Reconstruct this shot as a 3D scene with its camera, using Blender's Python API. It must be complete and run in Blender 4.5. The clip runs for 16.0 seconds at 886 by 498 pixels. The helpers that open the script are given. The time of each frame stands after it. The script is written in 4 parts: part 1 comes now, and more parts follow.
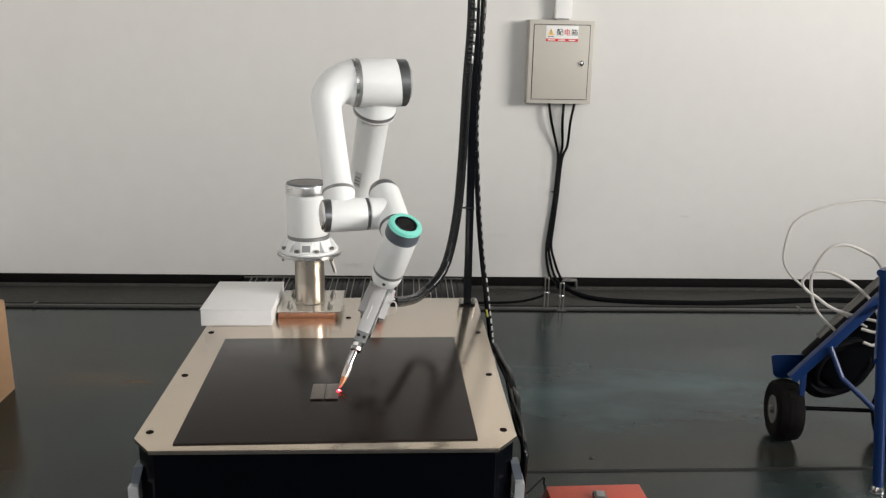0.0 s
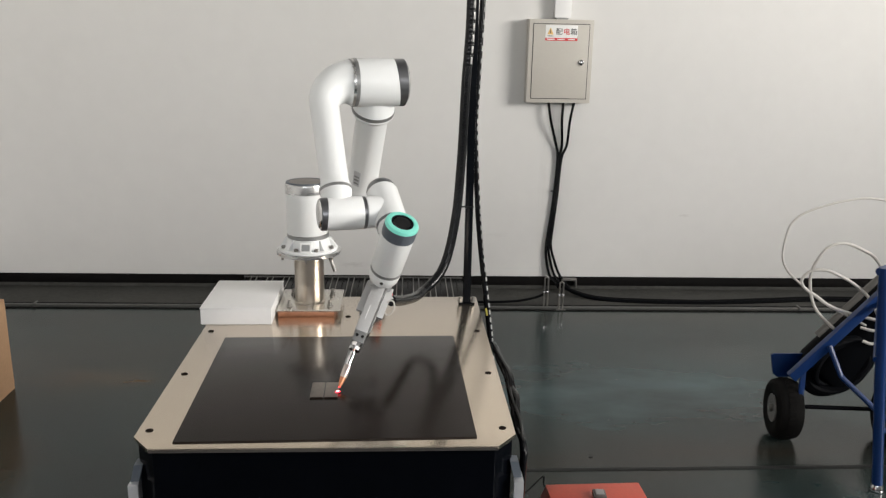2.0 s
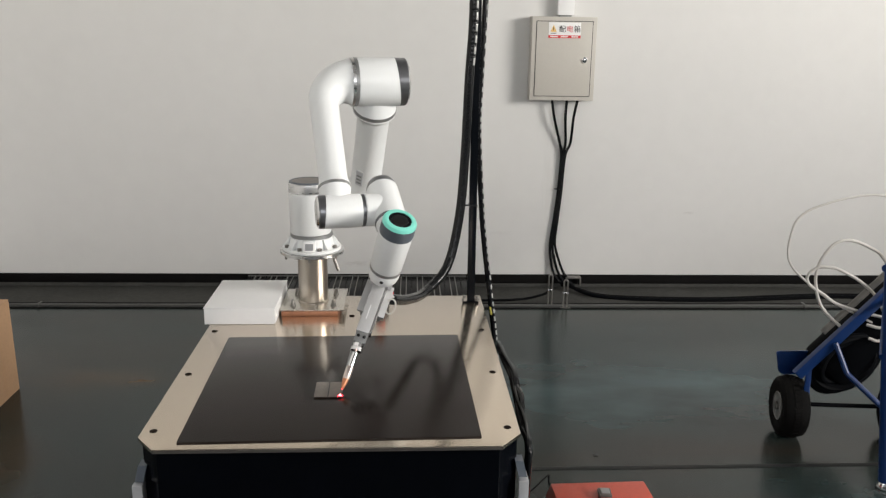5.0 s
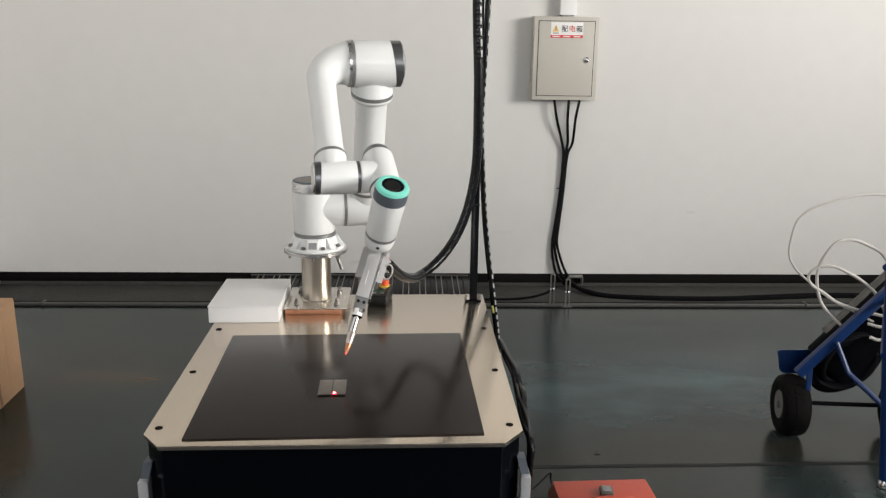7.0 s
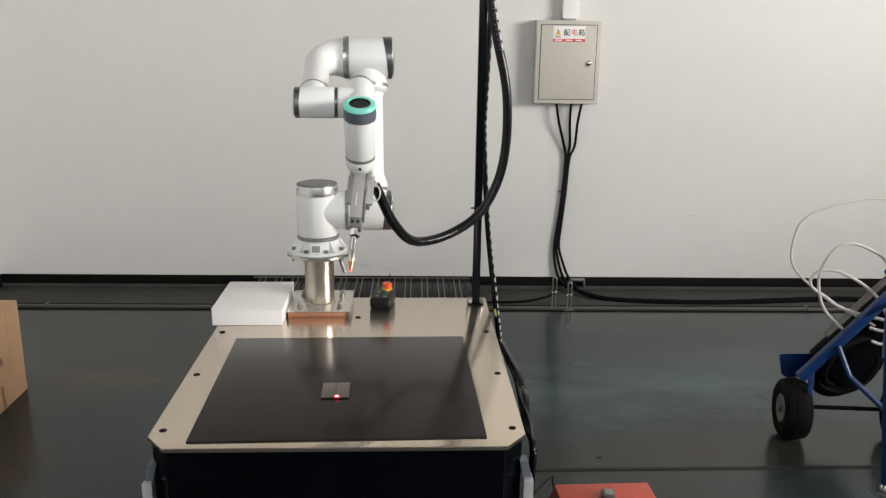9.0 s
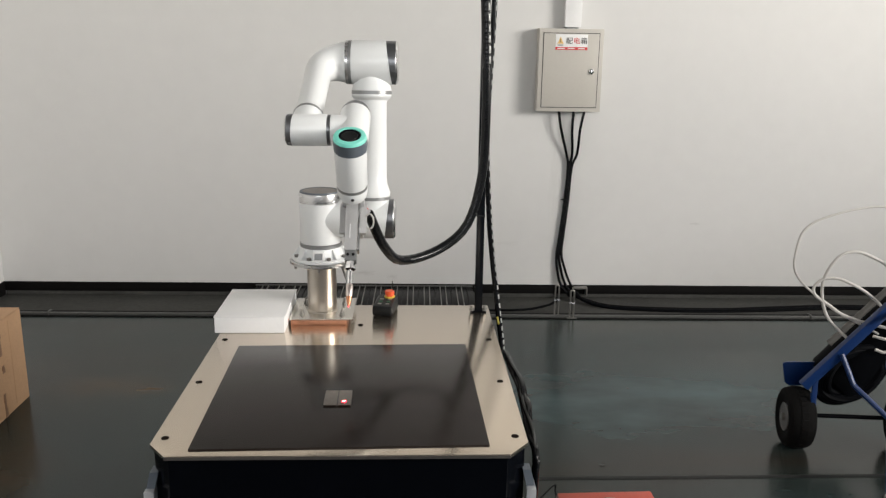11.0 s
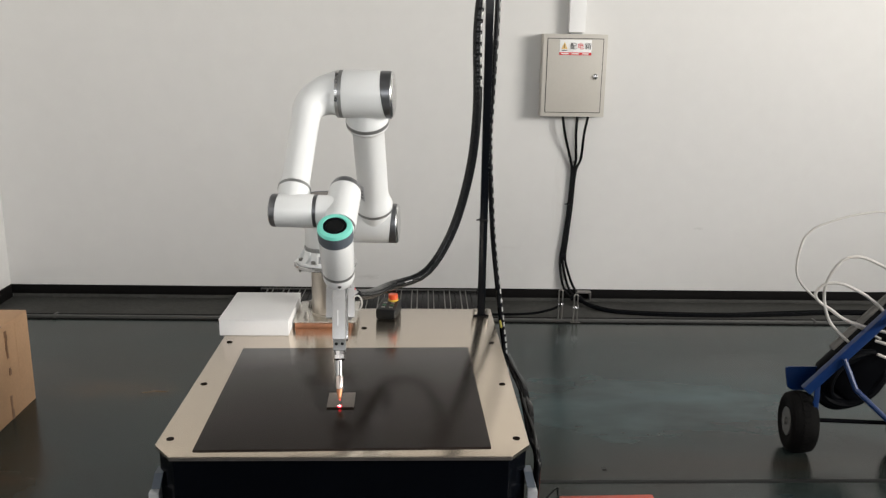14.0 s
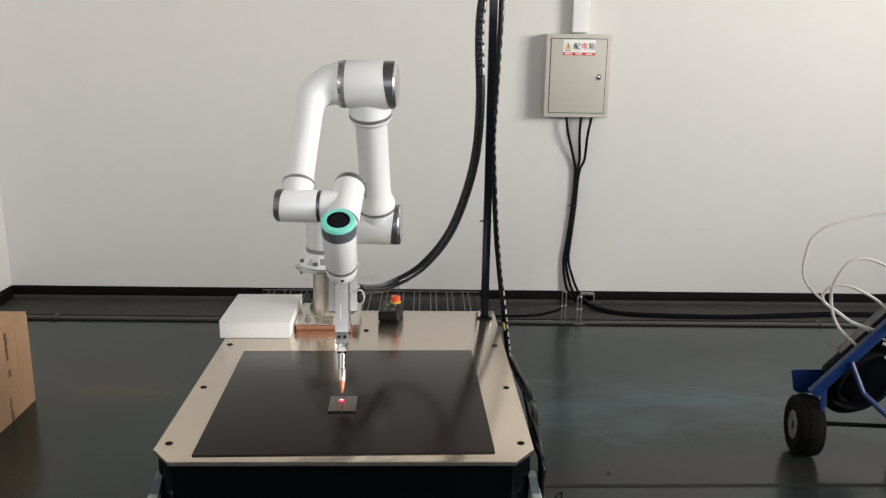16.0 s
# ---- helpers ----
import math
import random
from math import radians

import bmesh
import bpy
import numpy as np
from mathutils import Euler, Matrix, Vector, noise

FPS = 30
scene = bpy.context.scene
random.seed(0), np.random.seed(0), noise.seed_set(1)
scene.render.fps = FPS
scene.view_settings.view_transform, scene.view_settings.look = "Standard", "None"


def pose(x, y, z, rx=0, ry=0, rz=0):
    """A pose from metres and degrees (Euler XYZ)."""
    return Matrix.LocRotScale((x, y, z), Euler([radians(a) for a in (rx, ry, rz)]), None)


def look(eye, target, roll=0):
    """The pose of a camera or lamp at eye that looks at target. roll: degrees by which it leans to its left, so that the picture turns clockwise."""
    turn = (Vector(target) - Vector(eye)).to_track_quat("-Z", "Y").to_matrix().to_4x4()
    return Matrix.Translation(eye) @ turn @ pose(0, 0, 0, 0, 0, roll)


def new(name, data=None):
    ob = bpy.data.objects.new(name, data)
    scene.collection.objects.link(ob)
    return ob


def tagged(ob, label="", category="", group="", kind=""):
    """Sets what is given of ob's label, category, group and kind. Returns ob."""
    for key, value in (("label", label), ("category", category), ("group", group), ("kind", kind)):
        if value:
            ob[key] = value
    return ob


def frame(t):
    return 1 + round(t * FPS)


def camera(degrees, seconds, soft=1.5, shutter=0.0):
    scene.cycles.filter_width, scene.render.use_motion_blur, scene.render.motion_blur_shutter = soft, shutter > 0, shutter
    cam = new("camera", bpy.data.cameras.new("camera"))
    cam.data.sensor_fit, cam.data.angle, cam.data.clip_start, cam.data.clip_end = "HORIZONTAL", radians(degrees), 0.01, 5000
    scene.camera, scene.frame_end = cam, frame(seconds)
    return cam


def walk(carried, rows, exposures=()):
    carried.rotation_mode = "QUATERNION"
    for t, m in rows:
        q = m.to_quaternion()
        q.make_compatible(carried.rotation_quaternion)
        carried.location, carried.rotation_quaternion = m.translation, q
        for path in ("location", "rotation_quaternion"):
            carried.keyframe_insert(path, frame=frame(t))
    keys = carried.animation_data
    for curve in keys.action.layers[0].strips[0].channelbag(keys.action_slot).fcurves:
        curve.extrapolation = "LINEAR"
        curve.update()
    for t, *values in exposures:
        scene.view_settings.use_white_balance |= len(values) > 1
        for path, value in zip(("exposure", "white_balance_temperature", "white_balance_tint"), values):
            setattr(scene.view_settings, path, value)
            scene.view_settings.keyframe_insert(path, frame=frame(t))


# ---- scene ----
cam = camera(56.4, 16.0, soft=1.3)
walk(cam, [
    (0, look((0.116, -1.552, 1.632), (0.255, 0.860, 0.992), 1.17)),
    (0.5, look((0.118, -1.559, 1.634), (0.256, 0.854, 0.993), 1.16)),
    (1, look((0.118, -1.562, 1.632), (0.256, 0.851, 0.991), 1.13)),
    (1.5, look((0.119, -1.560, 1.634), (0.261, 0.852, 0.991), 1.11)),
    (2, look((0.118, -1.556, 1.630), (0.257, 0.857, 0.989), 1.12)),
    (2.5, look((0.116, -1.554, 1.629), (0.255, 0.858, 0.987), 1.14)),
    (3, look((0.120, -1.552, 1.630), (0.256, 0.860, 0.986), 1.06)),
    (3.5, look((0.120, -1.550, 1.628), (0.253, 0.862, 0.985), 0.85)),
    (4, look((0.119, -1.546, 1.628), (0.251, 0.866, 0.984), 0.85)),
    (6.5, look((0.118, -1.558, 1.633), (0.238, 0.853, 0.985), 0.74)),
    (7, look((0.116, -1.563, 1.632), (0.237, 0.848, 0.984), 0.80)),
    (7.5, look((0.113, -1.569, 1.634), (0.235, 0.842, 0.986), 0.82)),
    (8, look((0.115, -1.572, 1.636), (0.234, 0.840, 0.987), 0.78)),
    (8.5, look((0.116, -1.572, 1.638), (0.232, 0.840, 0.993), 0.80)),
    (9, look((0.111, -1.570, 1.637), (0.228, 0.844, 0.996), 0.89)),
    (11.5, look((0.110, -1.569, 1.635), (0.216, 0.852, 1.021), 0.88)),
    (12, look((0.112, -1.568, 1.633), (0.214, 0.854, 1.020), 0.88)),
    (12.5, look((0.113, -1.575, 1.636), (0.214, 0.847, 1.021), 0.91)),
    (13, look((0.113, -1.582, 1.639), (0.212, 0.839, 1.025), 0.93)),
    (13.5, look((0.113, -1.587, 1.639), (0.210, 0.837, 1.034), 0.93)),
    (14, look((0.115, -1.589, 1.639), (0.210, 0.835, 1.034), 0.95)),
    (14.5, look((0.114, -1.587, 1.640), (0.208, 0.838, 1.037), 1.00)),
    (15, look((0.116, -1.581, 1.638), (0.208, 0.844, 1.036), 0.92)),
    (15.5, look((0.113, -1.571, 1.635), (0.203, 0.854, 1.034), 0.94)),
    (16, look((0.114, -1.559, 1.633), (0.202, 0.866, 1.031), 0.95)),
])

# ---- light ----
world = bpy.data.worlds.new("daylight")
scene.world = world
world.use_nodes = True
wn = world.node_tree.nodes
sky = wn.new("ShaderNodeTexSky")
sky.sky_type, sky.sun_disc = "NISHITA", False
sky.sun_elevation, sky.sun_rotation = radians(35), radians(70)
wn["Background"].inputs["Strength"].default_value = 0.12
world.node_tree.links.new(sky.outputs["Color"], wn["Background"].inputs["Color"])
scene.view_settings.exposure = 0.0

WALL_Y, WALL_TURN = 3.593, -0.8        # the back wall's place and turn
ROOM = pose(0, WALL_Y, 0, 0, 0, WALL_TURN)
LEFT, RIGHT, FRONT, HIGH = -2.47, 7.6, -8.6, 5.0


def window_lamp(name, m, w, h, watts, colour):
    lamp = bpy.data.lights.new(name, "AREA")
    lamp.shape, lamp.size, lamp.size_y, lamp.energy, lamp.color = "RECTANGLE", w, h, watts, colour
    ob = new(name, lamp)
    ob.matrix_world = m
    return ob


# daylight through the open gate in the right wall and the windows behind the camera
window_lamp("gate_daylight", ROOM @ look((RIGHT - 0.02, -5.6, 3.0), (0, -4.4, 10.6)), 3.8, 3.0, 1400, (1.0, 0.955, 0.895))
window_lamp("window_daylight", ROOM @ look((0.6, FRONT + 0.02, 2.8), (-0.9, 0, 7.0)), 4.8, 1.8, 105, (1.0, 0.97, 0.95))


# ---- materials ----
def material(name, colour, rough=0.5, metal=0.0, var=0.12, scale=12.0, fine=90.0, bump=0.02, coat=0.0, stretch=(1, 1, 1), rough_var=0.1,
             emit=None, emit_strength=0.0, spec=0.5):
    m = bpy.data.materials.new(name)
    m.use_nodes = True
    nt = m.node_tree
    n, l = nt.nodes, nt.links
    b = n["Principled BSDF"]
    tc = n.new("ShaderNodeTexCoord")
    mp = n.new("ShaderNodeMapping")
    mp.inputs["Scale"].default_value = stretch
    l.new(tc.outputs["Object"], mp.inputs["Vector"])
    a, c = n.new("ShaderNodeTexNoise"), n.new("ShaderNodeTexNoise")
    a.inputs["Scale"].default_value, c.inputs["Scale"].default_value = scale, fine
    a.inputs["Detail"].default_value, c.inputs["Detail"].default_value = 5, 3
    l.new(mp.outputs[0], a.inputs["Vector"])
    l.new(mp.outputs[0], c.inputs["Vector"])
    add = n.new("ShaderNodeMath")
    add.operation = "ADD"
    l.new(a.outputs["Fac"], add.inputs[0])
    l.new(c.outputs["Fac"], add.inputs[1])
    ramp = n.new("ShaderNodeMapRange")
    ramp.inputs["From Min"].default_value, ramp.inputs["From Max"].default_value = 0.6, 1.4
    l.new(add.outputs[0], ramp.inputs["Value"])
    mix = n.new("ShaderNodeMix")
    mix.data_type = "RGBA"
    mix.inputs["A"].default_value = (*[x * (1 - var) for x in colour], 1)
    mix.inputs["B"].default_value = (*[min(1, x * (1 + var)) for x in colour], 1)
    l.new(ramp.outputs[0], mix.inputs["Factor"])
    l.new(mix.outputs["Result"], b.inputs["Base Color"])
    rr = n.new("ShaderNodeMapRange")
    rr.inputs["To Min"].default_value, rr.inputs["To Max"].default_value = max(0.02, rough - rough_var), min(1, rough + rough_var)
    l.new(a.outputs["Fac"], rr.inputs["Value"])
    l.new(rr.outputs[0], b.inputs["Roughness"])
    b.inputs["Metallic"].default_value = metal
    b.inputs["Coat Weight"].default_value = coat
    b.inputs["Specular IOR Level"].default_value = spec
    if bump:
        bp = n.new("ShaderNodeBump")
        bp.inputs["Strength"].default_value, bp.inputs["Distance"].default_value = min(1, bump * 5), 0.004
        l.new(c.outputs["Fac"], bp.inputs["Height"])
        l.new(bp.outputs[0], b.inputs["Normal"])
    if emit:
        b.inputs["Emission Color"].default_value = (*emit, 1)
        b.inputs["Emission Strength"].default_value = emit_strength
    return m


def floor_material():
    m = material("epoxy_floor", (0.0165, 0.0300, 0.0300), 0.205, var=0.55, scale=1.3, fine=7, bump=0.0012, rough_var=0.09, spec=0.35)
    nt = m.node_tree
    n, l = nt.nodes, nt.links
    b = n["Principled BSDF"]
    before = b.inputs["Base Color"].links[0].from_socket
    # a rusty water stain, faint spots, darker brown front bands and a painted teal sheen
    tc = n.new("ShaderNodeTexCoord")
    last = before
    for centre, size, colour, amount in (((-1.4, 2.4, 0), (1.3, 0.8, 1), (0.026, 0.0265, 0.020), 0.75), ((-1.34, 2.16, 0), (0.42, 0.15, 1), (0.070, 0.046, 0.022), 0.9), ((-1.10, 2.12, 0), (0.16, 0.07, 1), (0.085, 0.052, 0.022), 0.9),
                                         ((-1.62, 1.25, 0), (0.55, 0.40, 1), (0.062, 0.044, 0.030), 0.75), ((-1.95, 2.3, 0), (0.5, 0.3, 1), (0.070, 0.058, 0.042), 0.6),
                                         ((-0.95, 2.62, 0), (0.25, 0.05, 1), (0.06, 0.05, 0.04), 0.5), ((-1.45, 3.02, 0), (1.3, 0.16, 1), (0.032, 0.030, 0.024), 0.7),
                                         ((1.35, 1.38, 0), (1.6, 0.26, 1), (0.026, 0.021, 0.0165), 1.0), ((0.95, 1.02, 0), (1.1, 0.24, 1), (0.024, 0.020, 0.0165), 0.9),
                                         # first entry: bluish light on the floor, put into the colour as a pale patch
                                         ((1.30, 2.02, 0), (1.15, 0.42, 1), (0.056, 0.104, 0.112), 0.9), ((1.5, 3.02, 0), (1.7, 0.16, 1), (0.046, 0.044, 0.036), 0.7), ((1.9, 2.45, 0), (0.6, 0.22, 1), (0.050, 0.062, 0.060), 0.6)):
        mp = n.new("ShaderNodeMapping")
        mp.vector_type = "TEXTURE"
        mp.inputs["Location"].default_value, mp.inputs["Scale"].default_value = centre, size
        l.new(tc.outputs["Object"], mp.inputs["Vector"])
        wob = n.new("ShaderNodeTexNoise")
        wob.inputs["Scale"].default_value, wob.inputs["Detail"].default_value = 2.2, 6
        l.new(mp.outputs[0], wob.inputs["Vector"])
        g = n.new("ShaderNodeVectorMath")
        g.operation = "LENGTH"
        l.new(mp.outputs[0], g.inputs[0])
        s = n.new("ShaderNodeMath")
        s.operation = "MULTIPLY_ADD"
        s.inputs[1].default_value = 1.6
        l.new(wob.outputs["Fac"], s.inputs[0])
        l.new(g.outputs["Value"], s.inputs[2])
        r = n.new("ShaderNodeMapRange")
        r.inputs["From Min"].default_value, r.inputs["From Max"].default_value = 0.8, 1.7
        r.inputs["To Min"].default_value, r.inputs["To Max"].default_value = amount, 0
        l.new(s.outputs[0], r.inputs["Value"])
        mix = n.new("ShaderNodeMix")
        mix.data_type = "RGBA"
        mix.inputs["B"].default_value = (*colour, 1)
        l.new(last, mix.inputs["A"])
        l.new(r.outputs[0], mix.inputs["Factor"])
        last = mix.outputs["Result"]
    l.new(last, b.inputs["Base Color"])
    return m


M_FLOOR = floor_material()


def brushed(m, amount):
    """Brush marks along x: reflections smear along y."""
    n, l = m.node_tree.nodes, m.node_tree.links
    b = n["Principled BSDF"]
    along = n.new("ShaderNodeCombineXYZ")
    along.inputs["Y"].default_value = 1.0
    b.inputs["Anisotropic"].default_value = amount
    l.new(along.outputs[0], b.inputs["Tangent"])


def wall_material():
    m = material("white_wall_paint", (0.655, 0.65, 0.637), 0.62, var=0.025, scale=1.1, fine=9, bump=0.0008)
    n, l = m.node_tree.nodes, m.node_tree.links
    b = n["Principled BSDF"]
    last = b.inputs["Base Color"].links[0].from_socket
    tc = n.new("ShaderNodeTexCoord")
    # grey scuffs and hand marks low on the plaster
    for centre, size, amount in (((-0.16, 0, 0.155), (0.10, 1, 0.022), 0.30), ((0.02, 0, 0.13), (0.05, 1, 0.02), 0.26), ((1.97, 0, 0.50), (0.05, 1, 0.012), 0.28), ((0.75, 0, 0.36), (0.12, 1, 0.02), 0.10),
                                 ((1.04, 0, 0.75), (0.04, 1, 0.35), 0.10), ((-0.62, 0, 0.21), (0.03, 1, 0.012), 0.3)):
        mp = n.new("ShaderNodeMapping")
        mp.vector_type = "TEXTURE"
        mp.inputs["Location"].default_value, mp.inputs["Scale"].default_value = centre, size
        l.new(tc.outputs["Object"], mp.inputs["Vector"])
        wob = n.new("ShaderNodeTexNoise")
        wob.inputs["Scale"].default_value, wob.inputs["Detail"].default_value = 2.5, 7
        l.new(mp.outputs[0], wob.inputs["Vector"])
        g = n.new("ShaderNodeVectorMath")
        g.operation = "LENGTH"
        l.new(mp.outputs[0], g.inputs[0])
        s = n.new("ShaderNodeMath")
        s.operation = "MULTIPLY_ADD"
        s.inputs[1].default_value = 2.2
        l.new(wob.outputs["Fac"], s.inputs[0])
        l.new(g.outputs["Value"], s.inputs[2])
        r = n.new("ShaderNodeMapRange")
        r.inputs["From Min"].default_value, r.inputs["From Max"].default_value = 1.1, 2.0
        r.inputs["To Min"].default_value, r.inputs["To Max"].default_value = amount, 0
        l.new(s.outputs[0], r.inputs["Value"])
        mix = n.new("ShaderNodeMix")
        mix.data_type = "RGBA"
        mix.inputs["B"].default_value = (0.33, 0.31, 0.29, 1)
        l.new(last, mix.inputs["A"])
        l.new(r.outputs[0], mix.inputs["Factor"])
        last = mix.outputs["Result"]
    l.new(last, b.inputs["Base Color"])
    return m


M_WALL = wall_material()
M_SKIRT = material("black_skirting_paint", (0.005, 0.0045, 0.0045), 0.7, var=0.3, spec=0.12)
M_WHITE = material("robot_white_paint", (0.77, 0.785, 0.785), 0.33, var=0.02, scale=6, fine=300, bump=0.001, coat=0.15)
M_GREY_CAP = material("brushed_grey_cap", (0.20, 0.205, 0.215), 0.34, 0.85, var=0.12, fine=200, stretch=(1, 1, 8), bump=0.004)
M_SILVER = material("satin_aluminium", (0.62, 0.62, 0.62), 0.28, 0.95, var=0.06, fine=220, stretch=(1, 1, 6), bump=0.004)
M_RING = material("grey_joint_ring", (0.28, 0.285, 0.285), 0.38, 0.6, var=0.08, bump=0.002)
M_BAND = material("slate_plastic", (0.10, 0.117, 0.14), 0.40, var=0.08)
M_TEAL = material("teal_status_ring", (0.20, 0.54, 0.46), 0.3, var=0.03, emit=(0.08, 0.60, 0.45), emit_strength=0.27)
M_BLACK = material("black_plastic", (0.006, 0.0065, 0.007), 0.4, var=0.2, spec=0.25)
M_GLOSS = material("black_gloss", (0.004, 0.005, 0.007), 0.15, var=0.2, bump=0, spec=0.3)
M_HOSE = material("black_hose_rubber", (0.006, 0.0065, 0.0075), 0.24, spec=0.25, var=0.25, fine=150, bump=0.004)
M_WRAP_GLINT = material("spiral_wrap_glint", (0.40, 0.40, 0.39), 0.25, var=0.3, fine=60)
M_STEEL = material("brushed_table_steel", (0.66, 0.575, 0.475), 0.175, 0.97, var=0.06, scale=5, fine=160, stretch=(1, 9, 1), bump=0.0015, rough_var=0.04)
brushed(M_STEEL, 0.6)
M_STAINLESS = material("polished_stainless", (0.47, 0.43, 0.375), 0.33, 1.0, var=0.05, scale=8, fine=120, stretch=(6, 6, 1), bump=0.002, rough_var=0.05)
M_PLATE = material("brushed_base_plate", (0.60, 0.57, 0.52), 0.24, 0.95, var=0.06, stretch=(8, 1, 1))
M_COPPER = material("copper_block", (0.46, 0.22, 0.13), 0.38, 0.7, var=0.2, scale=30)
M_MAT = material("dark_bakelite_sheet", (0.013, 0.009, 0.0075), 0.205, spec=0.20, var=0.22, scale=4, fine=120, bump=0.0004, stretch=(1, 4, 1), rough_var=0.05)
M_CABINET = material("black_cabinet_paint", (0.0016, 0.0020, 0.0032), 0.2, spec=0.06, var=0.2, bump=0.002, rough_var=0.04)
M_ALU = material("anodised_trim", (0.55, 0.56, 0.58), 0.4, 0.55, var=0.06)
M_CARTON = material("white_box_paint", (0.80, 0.80, 0.80), 0.55, var=0.02, bump=0.003)
M_BOX = material("beige_enclosure_paint", (0.50, 0.475, 0.43), 0.42, var=0.03, scale=6, bump=0.002)
M_CARD = material("brown_cardboard", (0.47, 0.29, 0.165), 0.8, var=0.10, scale=9, fine=120, bump=0.01)
M_TAPE = material("packing_tape", (0.22, 0.12, 0.065), 0.4, var=0.25)
# trolley blue, darkened in the colour for the shade it stands in
M_BLUE = material("blue_enamel", (0.002, 0.024, 0.112), 0.36, var=0.12, scale=14, bump=0.003, coat=0.1)
M_TYRE = material("black_tyre_rubber", (0.0045, 0.0042, 0.0040), 0.8, spec=0.12, var=0.3, fine=80, bump=0.03)
M_RIM = material("grey_rim_metal", (0.20, 0.195, 0.19), 0.5, 0.4, var=0.2)
M_CYL = material("dark_cylinder_paint", (0.0020, 0.0024, 0.0034), 0.6, spec=0.05, var=0.3)
M_SLEEVE = material("grey_tube_metal", (0.13, 0.125, 0.115), 0.5, 0.2, var=0.1)
M_TUBE = material("milky_plastic_tube", (0.54, 0.52, 0.49), 0.5, var=0.05, spec=0.2)
M_RED = material("red_toolbox_paint", (0.50, 0.062, 0.030), 0.38, var=0.10, scale=10, bump=0.003)
M_ESTOP = material("orange_red_button", (0.75, 0.10, 0.03), 0.35, var=0.05)
M_CLAMP = material("galvanised_clamp", (0.26, 0.25, 0.235), 0.35, 0.8, var=0.2)
M_CONDUIT = material("grey_floor_conduit", (0.10, 0.10, 0.095), 0.4, 0.3, var=0.15)
M_STEELPIECE = material("mild_steel_plate", (0.19, 0.17, 0.155), 0.38, 0.85, var=0.15, scale=25)
M_NOZZLE = material("pinkish_nozzle_metal", (0.66, 0.58, 0.54), 0.3, 0.9, var=0.1)
M_COPPER_TIP = material("hot_copper_nozzle", (0.56, 0.24, 0.13), 0.34, 0.9, var=0.15)
M_LASER = material("laser_spot", (1, 0.05, 0.05), 0.5, var=0, bump=0, emit=(1.0, 0.02, 0.04), emit_strength=7.0)
M_LASER_CORE = material("laser_core", (1, 0.3, 0.3), 0.5, var=0, bump=0, emit=(1.0, 0.45, 0.42), emit_strength=14.0)
M_SIGN = material("white_sticker", (0.80, 0.80, 0.79), 0.4, var=0.02, bump=0)
M_SIGNRED = material("red_print", (0.62, 0.03, 0.035), 0.4, var=0.04, bump=0)
M_SIGNYEL = material("yellow_print", (0.75, 0.50, 0.18), 0.4, var=0.04, bump=0)
M_PRINT = material("black_print", (0.03, 0.03, 0.03), 0.4, var=0.05, bump=0)
# unseen ceiling, set dark so that little light bounces down
M_CEIL = material("ceiling_paint", (0.12, 0.12, 0.12), 0.8, var=0.05, scale=1)
M_CONCRETE = material("dark_concrete", (0.10, 0.10, 0.10), 0.8, var=0.2, scale=2)
M_GUN = material("gun_aluminium", (0.55, 0.55, 0.55), 0.36, 0.5, var=0.06, fine=200)
M_DUST = material("dusty_bare_concrete", (0.060, 0.060, 0.056), 0.8, var=0.3, scale=3, fine=40, spec=0.25)
M_JOINT = material("floor_joint_filler", (0.012, 0.013, 0.013), 0.55, var=0.2, spec=0.3)
M_CLEAR = material("clear_plastic_tube", (0.72, 0.71, 0.69), 0.2, var=0.04, bump=0)
M_CLEAR.node_tree.nodes["Principled BSDF"].inputs["Transmission Weight"].default_value = 0.75
M_CHROME = material("chrome", (0.75, 0.75, 0.76), 0.12, 1.0, var=0.05, bump=0)
M_FACE = material("polished_cap_face", (0.72, 0.72, 0.72), 0.22, 1.0, var=0.08, fine=200, bump=0.002)
M_DARK_BROWN = material("dark_brown_steel", (0.010, 0.006, 0.004), 0.8, var=0.3, fine=200, spec=0.1)
M_KEY = material("green_key", (0.03, 0.12, 0.06), 0.5, var=0.1)
M_COLLAR = material("yellow_button_collar", (0.62, 0.45, 0.04), 0.45, var=0.08)
M_YELLOW = material("yellow_sleeve", (0.36, 0.32, 0.05), 0.5, var=0.1)


# ---- building helpers ----
def part(name, bm, mat, parent=None, label="", sharp=32):
    me = bpy.data.meshes.new(name)
    bmesh.ops.recalc_face_normals(bm, faces=bm.faces)
    bm.to_mesh(me)
    bm.free()
    me.materials.append(mat)
    for p in me.polygons:
        p.use_smooth = True
    me.set_sharp_from_angle(angle=radians(sharp))
    ob = new(name, me)
    ob.parent = parent
    if label:
        ob["label"] = label
    return ob


def thing(name, m, label, category, group="", kind=""):
    ob = new(name)
    ob.empty_display_size = 0.05
    ob.matrix_world = m
    return tagged(ob, label, category, group, kind)


def solid(name, bm, mat, label, category="", kind="", m=None, group=""):
    ob = part(name, bm, mat)
    if m is not None:
        ob.matrix_world = m
    return tagged(ob, label, category, group, kind)


